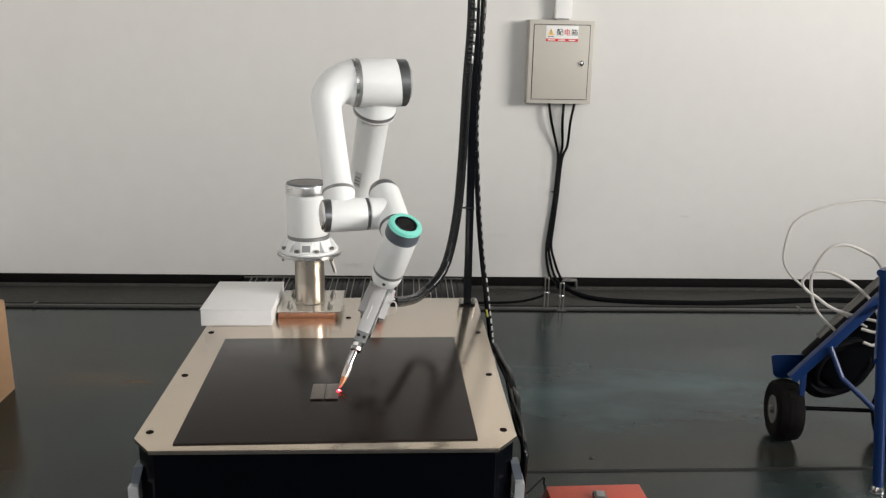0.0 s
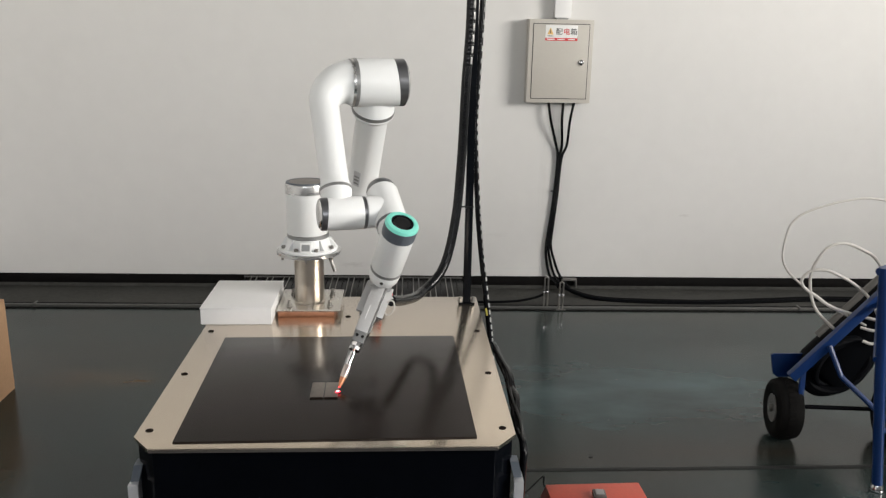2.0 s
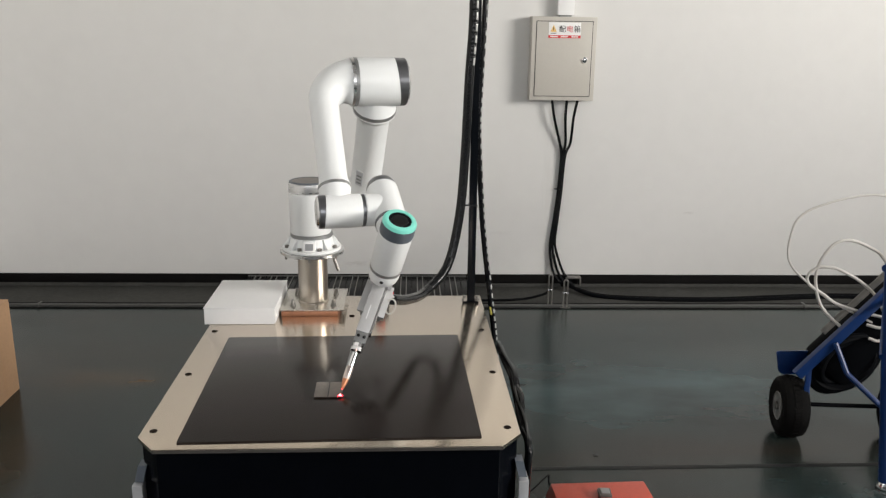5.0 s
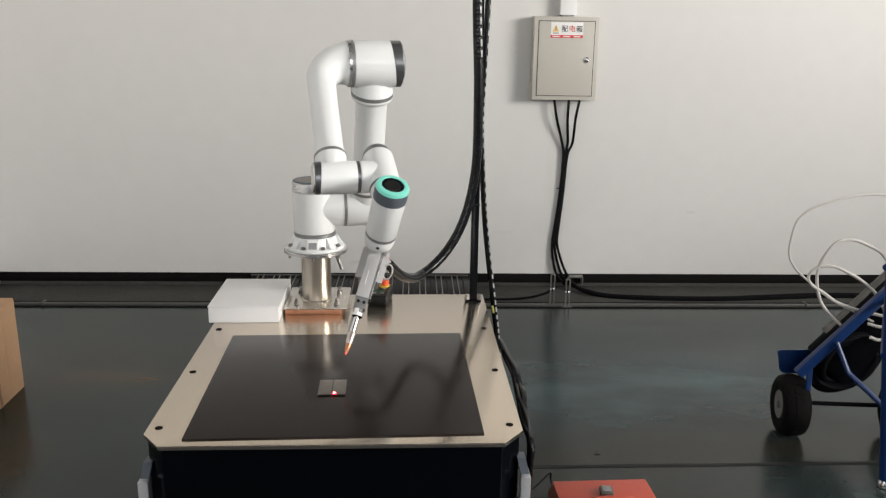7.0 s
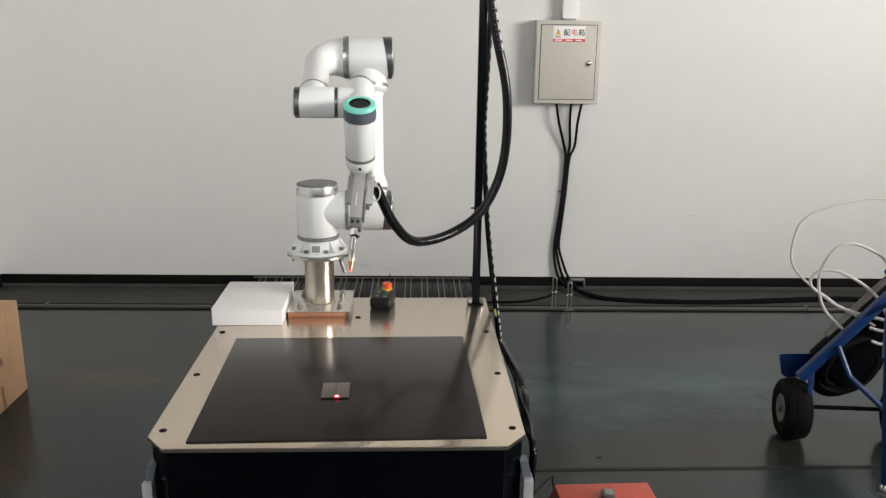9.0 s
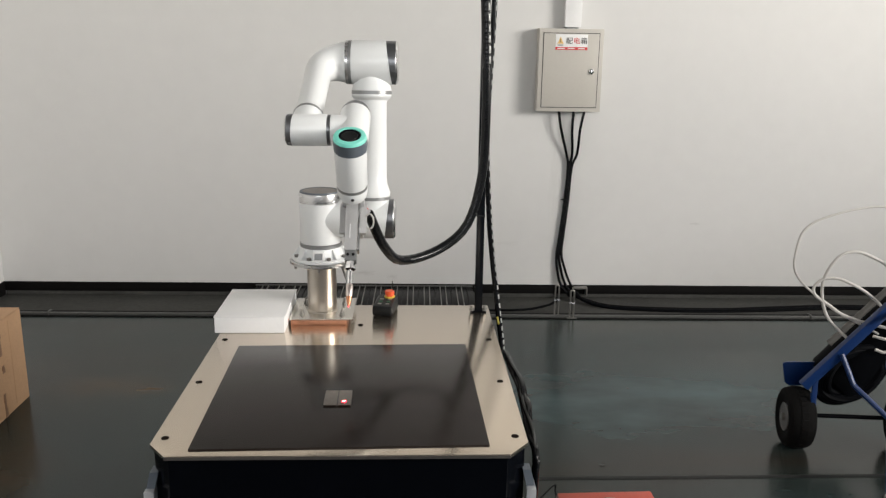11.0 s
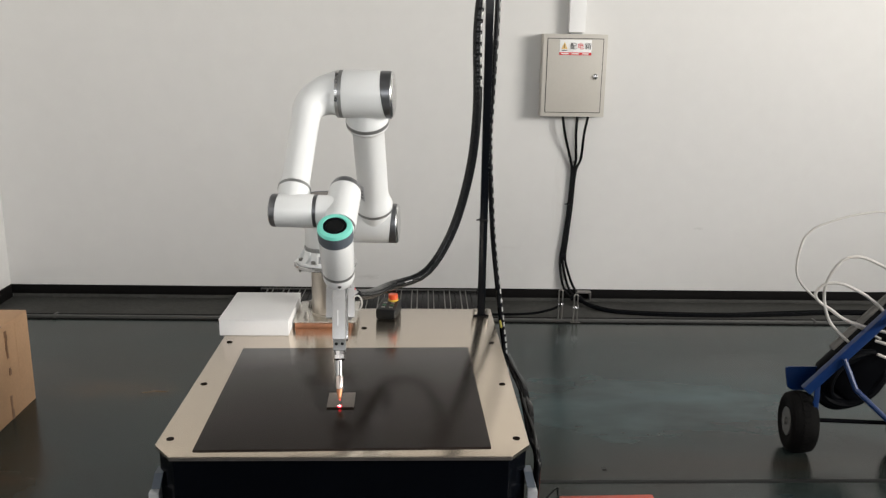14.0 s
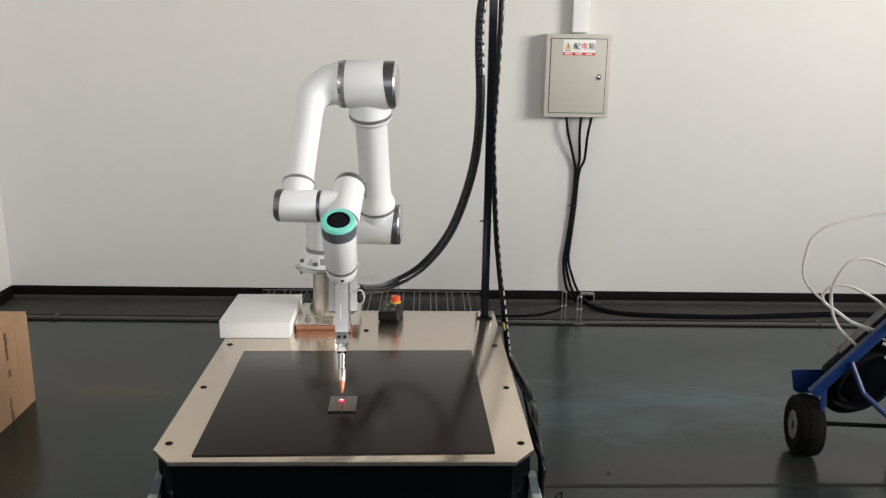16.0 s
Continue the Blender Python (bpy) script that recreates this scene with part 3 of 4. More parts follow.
    bend += [(-EF, 0, 0.11), (-EF, 0, 0.15), (-EF, 0, end - 0.03), (-EF, 0, end - 0.018), (-EF, 0, end - 0.008), (-EF, 0, end - 0.0045)]
    radii += [0.0385, 0.0378, 0.0370, 0.0385, 0.0420, 0.0422]
    fa = part("forearm", tube(bend, radii, 44), M_WHITE, r)
    part("elbow_ring", x_turned([(-0.0773, 0.0662), (-0.0697, 0.0662)]), M_SILVER, fa, "bright metal joint ring")
    c = Matrix.Translation((-EF, 0, 0))
    part("wrist_ring", lathe([(end - 0.0043, 0.0430), (end + 0.0035, 0.0430)], 44, c), M_RING, fa)
    part("wrist_neck", lathe([(end + 0.0037, 0.0420), (end + 0.02, 0.0395), (end + 0.04, 0.036), (L2, 0.034)], 44, c), M_WHITE, fa)
    w = (-EF, 0, L2)
    part("wrist_joint", slant(x_turned([(-0.0318, 0.0428), (-0.022, 0.043), (0.058, 0.043), (0.060, 0.042)], w), -0.0318 - EF, -0.0035, 0.043, L2), M_WHITE, fa)
    part("wrist_cap", slant(x_turned([(-0.0495, 0.0395), (-0.048, 0.0415), (-0.044, 0.0426), (-0.0323, 0.0426)], w), -0.0323 - EF, -0.0035, 0.043, L2), M_GREY_CAP, fa, "brushed grey end cap")
    part("wrist_cap_disc", x_turned([(-0.0545, 0.020), (-0.0538, 0.032), (-0.0515, 0.0375), (-0.0497, 0.0393)], w), M_FACE, fa, "polished cap face")
    part("wrist_seam", x_turned([(0.0602, 0.0418), (0.0685, 0.0418)], w), M_GREY_CAP, fa)
    links["forearm"] = fa
    # second wrist joint
    we = part("wrist_elbow", x_turned([(W5 * 0 - 0.060, 0.0405), (-0.058, 0.042), (-0.035, 0.0415), (0.0, 0.038)]), M_WHITE, r)
    part("wrist_barrel", lathe([(-0.052, 0.041), (-0.05, 0.0425), (0.065, 0.0425), (0.073, 0.0422)], 44), M_WHITE, we)
    part("barrel_cap", lathe([(0.0732, 0.0419), (0.086, 0.0405), (0.096, 0.0370), (0.101, 0.031)], 44), M_GREY_CAP, we, "dark grey end cap")
    part("barrel_ring", lathe([(-0.061, 0.0415), (-0.0522, 0.0415)], 44), M_GREY_CAP, we)
    links["wrist_elbow"] = we
    # last wrist joint with the lit ring
    wh = part("wrist_head", lathe([(-0.1005, 0.0400), (-0.098, 0.0413), (0.012, 0.0428), (0.0135, 0.0428)], 48), M_WHITE, r)
    part("head_neck", lathe([(0.0, 0.036), (0.03, 0.038), (0.0455, 0.0405)], 40, ALONG_Y), M_WHITE, wh)
    part("slate_band", lathe([(0.0137, 0.0432), (0.016, 0.0436), (0.046, 0.0436)], 48), M_BAND, wh, "slate grey band")
    part("status_ring", lathe([(0.0462, 0.0436), (0.050, 0.0432), (0.0550, 0.0405), (0.0570, 0.0355), (0.0565, 0.0300), (0.0535, 0.0288), (0.046, 0.0286)], 48), M_TEAL, wh, "glowing teal status ring")
    part("dark_recess", lathe([(0.050, 0.0286), (0.0552, 0.0284), (0.0545, 0.022), (0.0535, 0.0215)], 44), M_GLOSS, wh, "black glossy centre")
    part("recess_disc", lathe([(0.0536, 0.0212), (0.0550, 0.0205)], 40), M_BLACK, wh)
    links["wrist_head"] = wh
    fl = part("tool_flange", lathe([(-0.1085, 0.0405), (-0.112, 0.0412), (-0.125, 0.0405), (-0.137, 0.0375), (-0.143, 0.034)], 44), M_WHITE, r)
    part("flange_ring", lathe([(-0.1083, 0.0412), (-0.1007, 0.0412)], 44), M_RING, fl)
    part("flange_hole", lathe([(0, 0.0048), (0.0012, 0.0045)], 18, Matrix.Translation((0.0398, 0.003, -0.1235)) @ ALONG_X), M_PRINT, fl)
    links["tool_flange"] = fl
    # welding gun along its own axis, z from the nozzle's mouth
    g = part("welding_gun", box(-0.020, 0.020, -0.0180, 0.0155, 0.150, 0.292, 0.003, m=GUN), M_GUN, r, "satin aluminium welding gun with a copper nozzle")
    part("gun_slot", box(0.0202, 0.0212, -0.005, -0.0025, 0.185, 0.225, m=GUN), M_CARTON, g)
    part("gun_edge", box(-0.018, 0.0190, 0.0157, 0.0215, 0.152, 0.290, 0.002, m=GUN), M_FACE, g, "bright polished edge strip")
    part("gun_block", box(-0.016, 0.018, -0.0155, 0.0155, 0.122, 0.1498, 0.002, m=GUN), M_RING, g)
    for s in (-1, 1):
        part("gun_screw", lathe([(0, 0.0042), (0.0015, 0.004)], 12, GUN @ Matrix.Translation((0.0182, 0.0075 * s, 0.138)) @ ALONG_X), M_BLACK, g)
    part("nozzle_nut", lathe([(0.098, 0.0095), (0.102, 0.0150), (0.111, 0.0150), (0.113, 0.0115), (0.1218, 0.0135)], 8, GUN), M_CHROME, g)
    part("nozzle_pipe", lathe([(0.060, 0.0068), (0.0978, 0.0068)], 16, GUN), M_CHROME, g)
    part("nozzle_sleeve", lathe([(0.026, 0.0078), (0.031, 0.0094), (0.056, 0.0094), (0.0598, 0.0078)], 18, GUN), M_NOZZLE, g, "pinkish metal sleeve")
    part("nozzle_tip", lathe([(0.0, 0.0028), (0.004, 0.0042), (0.020, 0.0074), (0.0258, 0.0078)], 18, GUN), M_COPPER_TIP, g, "warm copper nozzle tip")
    part("mouth_glow", lathe([(-0.0008, 0.0020), (-0.0002, 0.0026)], 12, GUN), M_LASER, g, "red laser light at the nozzle's mouth")
    part("gun_bracket", box(-0.034, -0.0205, -0.037, 0.037, 0.215, 0.305, 0.002, m=GUN), M_GUN, g, "brushed mounting bracket behind the gun")
    part("bracket_arm", box(-0.020, 0.045, -0.030, 0.030, 0.2925, 0.312, 0.002, m=GUN), M_GUN, g)
    part("bracket_block", box(-0.060, -0.0345, -0.026, 0.028, 0.215, 0.28, 0.003, m=GUN), M_GUN, g)
    part("wire_feeder_pipe", tube([GUN @ Vector(p) for p in ((-0.03, -0.012, 0.15), (-0.022, -0.010, 0.09), (-0.014, -0.006, 0.035), (-0.008, -0.002, 0.008))], 0.0035, 8), M_RING, g)
    ring = [GUN @ Vector((-0.03 + 0.015 * math.sin(a), 0.044 + 0.012 * math.cos(a), 0.255 + 0.016 * math.sin(a))) for a in np.linspace(0, 2 * math.pi, 17)]
    part("hose_socket", tube([GUN @ Vector(p) for p in ((-0.034, 0.028, 0.292), (-0.035, 0.035, 0.287), (-0.036, 0.041, 0.280))], [0.007, 0.009, 0.0105], 12), M_GUN, g, "grey hose socket")
    part("signal_wire", tube([GUN @ Vector(p) for p in ((-0.030, 0.030, 0.298), (-0.027, 0.037, 0.294), (-0.032, 0.042, 0.282))], 0.0016, 6), M_SIGNRED, g, "thin red wire")
    part("hose_loop", tube(ring, 0.0022, 6), M_TUBE, g)
    links["welding_gun"] = g
    return links


def laser_spot():
    ob = solid("laser_spot", lathe([(-0.0008, 0.0045), (0.0, 0.0062), (0.0010, 0.0050), (0.0016, 0.0025)], 20), M_LASER, "glowing red laser spot on the steel test piece", "laser spot")
    part("core", lathe([(0.0017, 0.0028), (0.0026, 0.0014)], 14), M_LASER_CORE, ob)
    return ob


# ---- the moving hose ----
HOSE_DEPTH = (0.88, 0.97, 1.01, 1.03, 1.03, 1.03)
HOSE = [        # seconds, then x and z of six points down the hose
    (6.3, 0.191, 0.840, 0.265, 0.896, 0.304, 1.050, 0.320, 1.244, 0.328, 1.472, 0.338, 1.673),
    (7, 0.163, 0.887, 0.248, 0.935, 0.313, 1.045, 0.348, 1.216, 0.349, 1.462, 0.340, 1.680),
    (8, 0.151, 0.945, 0.269, 0.981, 0.351, 1.065, 0.397, 1.235, 0.401, 1.412, 0.366, 1.617),
    (9, 0.145, 1.010, 0.262, 1.016, 0.362, 1.085, 0.424, 1.229, 0.429, 1.442, 0.383, 1.661),
    (11.5, 0.081, 0.961, 0.196, 0.974, 0.287, 1.057, 0.333, 1.220, 0.343, 1.415, 0.341, 1.654),
    (12.5, 0.052, 0.923, 0.169, 0.946, 0.260, 1.071, 0.318, 1.236, 0.334, 1.450, 0.329, 1.687),
    (13.5, 0.051, 0.902, 0.166, 0.920, 0.250, 1.050, 0.301, 1.244, 0.319, 1.448, 0.316, 1.690),
    (16, 0.041, 0.912, 0.141, 0.949, 0.234, 1.062, 0.298, 1.251, 0.316, 1.445, 0.309, 1.698),
]
HOSE_COUNT = 56


def hose_poses(t):
    v = glide(HOSE, t)
    start = arm(t)["welding_gun"] @ GUN @ Vector((-0.036, 0.042, 0.278))
    first = Vector((v[0], HOSE_DEPTH[0], v[1]))
    drop = max(0.0, start.z - first.z)
    pts = [start, start.lerp(first, 0.42) + Vector((0, 0, 0.012 - 0.24 * drop))] + [(v[2 * i], HOSE_DEPTH[i], v[2 * i + 1]) for i in range(6)] + [(0.336, 1.03, 1.95), (0.336, 1.03, 2.25)]
    line = smooth_line(pts, 12)
    far = [0.0]
    for a, b in zip(line, line[1:]):
        far.append(far[-1] + (b - a).length)
    out = []
    for k in range(HOSE_COUNT):
        s0, s1 = far[-1] * k / HOSE_COUNT, far[-1] * (k + 1) / HOSE_COUNT
        ends = []
        for s in (s0, s1):
            i = min(max(j for j in range(len(far)) if far[j] <= s + 1e-9), len(far) - 2)
            ends.append(line[i].lerp(line[i + 1], (s - far[i]) / max(1e-9, far[i + 1] - far[i])))
        d = (ends[1] - ends[0]).normalized()
        side = Vector((0, -1, 0)) - d * -d.y
        out.append(axes((ends[0] + ends[1]) / 2, side.normalized(), d))
    return out


def gun_hose():
    h = thing("gun_hose", pose(0, 0, 0), "thick black spiral-wrapped hose hanging from the post to the welding gun", "hose")
    segs = []
    for k in range(HOSE_COUNT):
        r = 0.0146
        turns = [(-0.0210, r * 0.985), (-0.0165, r), (0.0165, r), (0.0210, r * 0.985)] if k < 34 else [
            (-0.0185, r * 0.9), (-0.016, r), (-0.007, r), (-0.005, r * 0.96), (-0.002, r), (0.007, r), (0.009, r * 0.96), (0.012, r), (0.016, r), (0.0185, r * 0.9)]
        s = part("hose_segment", lathe(turns, 18), M_HOSE, h)
        # light glinting on the glossy wrap, built as pale strips on one side
        if k >= 34:
            part("wrap_glint", box(-0.004, 0.003, -0.0030, 0.0030, -0.011, 0.011, 0.0008, m=pose(r * 0.75, r * 0.62, 0, 0, 0, 40)), M_WRAP_GLINT, s, "pale strip standing in for a glint on the spiral wrap")
        segs.append(s)
    return segs


# ---- post and cables at the table ----
def post():
    p = thing("cable_post", pose(0.352, 1.075, TZ), "black square steel post bolted to the welding table", "post")
    part("upright", box(-0.0125, 0.0125, -0.0125, 0.0125, 0.005, 2.2, 0.0015), M_GLOSS, p)
    part("foot_plate", box(-0.026, 0.026, -0.016, 0.016, 0, 0.004, 0.001), M_CABINET, p)
    for s in (-1, 1):
        part("foot_bolt", lathe([(0.004, 0.0085), (0.012, 0.0085), (0.0122, 0.0055), (0.022, 0.005)], 8, Matrix.Translation((0.0215 * s, -0.004, 0))), M_CLAMP, p, "dull steel bolt")
    part("cable_tie", box(-0.0145, 0.0145, -0.0145, 0.0145, 0.327, 0.333, 0.001), M_BLACK, p)
    part("tie_tail", box(-0.024, -0.0145, -0.004, 0.0, 0.327, 0.332, 0.001), M_BLACK, p)
    return p


def wrapped_cable():
    c = thing("wrapped_cable", pose(0, 0, 0), "black cable in spiral wrap with painted pale glints running down the post", "cable")
    pts = smooth_line([(0.375, 1.115, 2.9), (0.380, 1.115, 1.95), (0.381, 1.115, 1.73), (0.372, 1.115, 1.47), (0.369, 1.115, 1.31), (0.384, 1.11, 1.066), (0.40, 1.11, 0.911),
                       (0.428, 1.11, 0.70), (0.440, 1.10, 0.60), (0.445, 1.05, 0.45), (0.44, 1.02, 0.25), (0.46, 1.02, 0.012)], 14)
    part("jacket", tube(pts, 0.0095, 12), M_HOSE, c)
    wrap, n = [], 0
    strip = bmesh.new()
    far = 0.0
    for a, b in zip(pts, pts[1:]):
        far += (b - a).length
        if far > 0.022:
            far = 0.0
            d = (b - a).normalized()
            side = (Vector((0.75, -0.65, 0)) - d * Vector((0.75, -0.65, 0)).dot(d)).normalized()
            # one pale strip per turn, painted in place of the wrap's glint
            box(0.0075, 0.0110, -0.0030, 0.0030, -0.008, 0.008, 0.0006, bm=strip, m=axes(a, side, d), seg=1)
    ob = part("wrap_glints", strip, M_WRAP_GLINT, c, "pale strips standing in for glints on the spiral wrap turns")
    ob["kind"] = "stuff"


def side_cables():
    c = thing("side_cable_bundle", pose(0, 0, 0), "tangled black cables hanging at the table's side", "cable")
    rnd = random.Random(4)
    for k in range(9):
        path = []
        for x, y, z, stray in ((0.428, 1.05, 0.58, 0.010), (0.424, 0.86, 0.665, 0.012), (0.420, 0.70, 0.690, 0.016), (0.424, 0.57, 0.690, 0.024), (0.426, 0.45, 0.665, 0.026), (0.424, 0.34, 0.650, 0.020),
                               (0.424, 0.25, 0.655, 0.016), (0.423, 0.22, 0.600, 0.010), (0.418, 0.235, 0.30, 0.008), (0.420, 0.26, 0.008, 0.0)):
            path.append((x + 0.6 * stray * rnd.random(), y + stray * (rnd.random() - 0.5) * 2 + 0.003 * k, z + stray * (rnd.random() - 0.5) * 1.6))
        part("cable", tube(smooth_line(path, 9), 0.0045 + 0.003 * rnd.random(), 8), M_HOSE, c)
    w = thing("floor_wire", pose(0, 0, 0), "thin dark wire lying bent on the epoxy floor", "wire")
    part("wire", tube(smooth_line([(0.48, 1.02, 0.005), (0.58, 1.08, 0.02), (0.655, 1.14, 0.05), (0.66, 1.13, 0.03), (0.665, 1.04, 0.004), (0.70, 0.95, 0.004)], 8), 0.0035, 6), M_HOSE, w)
    part("earth_sleeve", tube([(0.412, 1.02, 0.742), (0.414, 0.995, 0.728)], 0.0035, 8), M_YELLOW, w)


def pendant():
    p = thing("remote_pendant", pose(0.040, 1.072, TZ, 0, 0, -10), "black handheld remote with an orange-red stop button on top", "remote control")
    body = box(-0.034, 0.034, -0.055, 0.055, 0, 0.034, 0.009, seg=3)
    for v in body.verts:
        if v.co.z > 0.02:
            v.co.z += 0.010 * (v.co.y + 0.055) / 0.11
    part("body", body, M_BLACK, p)
    for i in range(3):
        for s in (-1, 1):
            b = box(-0.0062, 0.0062, -0.0042, 0.0042, 0, 0.0035, 0.0012, m=pose(0.013 * s, -0.033 + 0.019 * i, 0.0350 + 0.0018 * i, 5))
            part("key", b, M_CLAMP if (i + s) % 2 else M_KEY, p, "small worn key")
    part("stop_button", lathe([(0.036, 0.0135), (0.050, 0.014), (0.051, 0.0160), (0.0615, 0.0160), (0.063, 0.0145)], 24, Matrix.Translation((0.008, 0.033, 0))), M_ESTOP, p, "orange-red mushroom stop button")
    part("button_collar", lathe([(0.0395, 0.0185), (0.0455, 0.0175)], 24, Matrix.Translation((0.008, 0.033, 0))), M_COLLAR, p, "yellow collar")
    part("antenna", tube([(0.014, 0.048, 0.03), (0.014, 0.050, 0.092)], 0.0016, 6), M_BLACK, p)


# ---- on the back wall ----
def letters(text, size, m, mat, parent, name):
    cu = bpy.data.curves.new(name, "FONT")
    cu.body, cu.size, cu.align_x, cu.align_y, cu.extrude = text, size, "CENTER", "CENTER", 0.0006
    tmp = bpy.data.objects.new(name, cu)
    scene.collection.objects.link(tmp)
    me = bpy.data.meshes.new_from_object(tmp.evaluated_get(bpy.context.evaluated_depsgraph_get()))
    bpy.data.objects.remove(tmp)
    me.materials.clear()
    me.materials.append(mat)
    ob = new(name, me)
    ob.parent = parent
    ob.matrix_local = m
    return ob


def enclosure():
    x0, x1, z0, z1, d = 0.896, 1.284, 1.214, 1.703, 0.10
    cx, cz, w, h = (x0 + x1) / 2, (z0 + z1) / 2, (x1 - x0) / 2, (z1 - z0) / 2
    e = thing("distribution_box", ROOM @ pose(cx, -0.0, cz), "beige steel electrical distribution box fixed to the white wall", "electrical box")
    part("body", box(-w, w, -d, -0.0005, -h, h, 0.004), M_BOX, e)
    dr = part("door", box(-w + 0.028, w - 0.028, -d - 0.004, -d - 0.0005, -h + 0.028, h - 0.028, 0.0015), M_BOX, e)
    gap = box(-w + 0.024, w - 0.024, -d - 0.0012, -d - 0.0004, -h + 0.024, h - 0.024)
    part("door_gap", gap, M_PRINT, e, "dark gap round the door")
    lk = part("lock", lathe([(0, 0.015), (0.004, 0.015), (0.006, 0.011), (0.012, 0.010)], 24, Matrix.Translation((w - 0.066, -d - 0.0042, -0.002)) @ pose(0, 0, 0, 90)), M_CHROME, dr, "chrome cam lock")
    part("lock_tab", box(w - 0.070, w - 0.062, -d - 0.018, -d - 0.012, -0.020, 0.004, 0.001), M_CHROME, dr)
    s = part("warning_sticker", box(-0.096, 0.096, -d - 0.0052, -d - 0.0044, 0.122, 0.212, 0.0002), M_SIGN, dr, "white sticker with a warning triangle and printing")
    part("red_bar", box(-0.096, 0.096, -d - 0.0062, -d - 0.0054, 0.122, 0.138), M_SIGNRED, s)
    for k in range(3):
        part("print_bar", box(-0.086 + 0.063 * k, -0.040 + 0.060 * k, -d - 0.0070, -d - 0.0064, 0.127, 0.133), M_SIGN, s)
    tri = bmesh.new()
    tri.faces.new([tri.verts.new(v) for v in ((-0.086, -d - 0.0058, 0.157), (-0.048, -d - 0.0058, 0.157), (-0.067, -d - 0.0058, 0.198))])
    solidify = bmesh.ops.extrude_face_region(tri, geom=tri.faces[:])
    for v in solidify["geom"]:
        if isinstance(v, bmesh.types.BMVert):
            v.co.y -= 0.0006
    part("triangle", tri, M_SIGNYEL, s, "yellow warning triangle")
    part("flash", box(-0.069, -0.0655, -d - 0.0075, -d - 0.0066, 0.164, 0.186), M_PRINT, s)
    part("print_bar", box(-0.084, -0.050, -d - 0.0064, -d - 0.0055, 0.146, 0.152), M_RING, s)
    for k, (ch, mat) in enumerate((("配", M_PRINT), ("电", M_SIGNRED), ("箱", M_PRINT))):
        letters(ch, 0.041, pose(-0.014 + 0.044 * k, -d - 0.0062, 0.172, 90), mat, s, "sign_letter")
    t = thing("cable_trunking", ROOM @ pose(1.100, 0, 1.713), "white plastic cable trunking running up the wall", "trunking")
    part("channel", box(-0.047, 0.047, -0.055, -0.0005, 0, 2.68, 0.002), M_CARTON, t)
    part("cover", box(-0.049, 0.049, -0.066, -0.0555, 0.0, 2.68, 0.003), M_CARTON, t)
    part("outlet", box(-0.036, 0.036, -0.050, -0.012, -0.0095, -0.0005, 0.001), M_RING, t)
    # three cables down to the floor
    for k, (a, b) in enumerate(((-0.063, -0.014), (0.028, 0.0), (0.094, 0.016))):
        c = thing("supply_cable", ROOM @ pose(0, 0, 0), "black power cable hanging from the distribution box", "cable", "cables under the box")
        x = 1.125
        spread = (-0.014, 0.010, 0.036)[k]
        low = [(x - 0.022 + b * 0.8, -0.016, 0.42), (x - 0.032 + b * 1.0, -0.018, 0.30), (x - 0.026 + spread, -0.022, 0.20), (x + 0.004 + spread * 1.3, -0.034, 0.10), (x + 0.06 + spread * 1.4, -0.080, 0.030)]
        pts = smooth_line([(x - 0.02 + a, -0.05, 1.213), (x - 0.015 + a * 0.75, -0.05, 1.10), (x + 0.010 + a * 0.3 + b * 0.7, -0.025, 0.95), (x + 0.008 + b * 0.8, -0.02, 0.86), (x - 0.004 + b * 0.7, -0.016 - 0.006 * (k == 1), 0.62)] + low, 9)
        part("cable", tube(pts, 0.0085, 10), M_HOSE, c)
    tie = solid("cable_tie", tube([ROOM @ Vector((1.116 + 0.026 * math.cos(a), -0.020 + 0.013 * math.sin(a), 0.655)) for a in np.linspace(0, 6.283, 13)], 0.003, 6), M_BLACK, "black cable tie round the hanging cables", "cable tie")


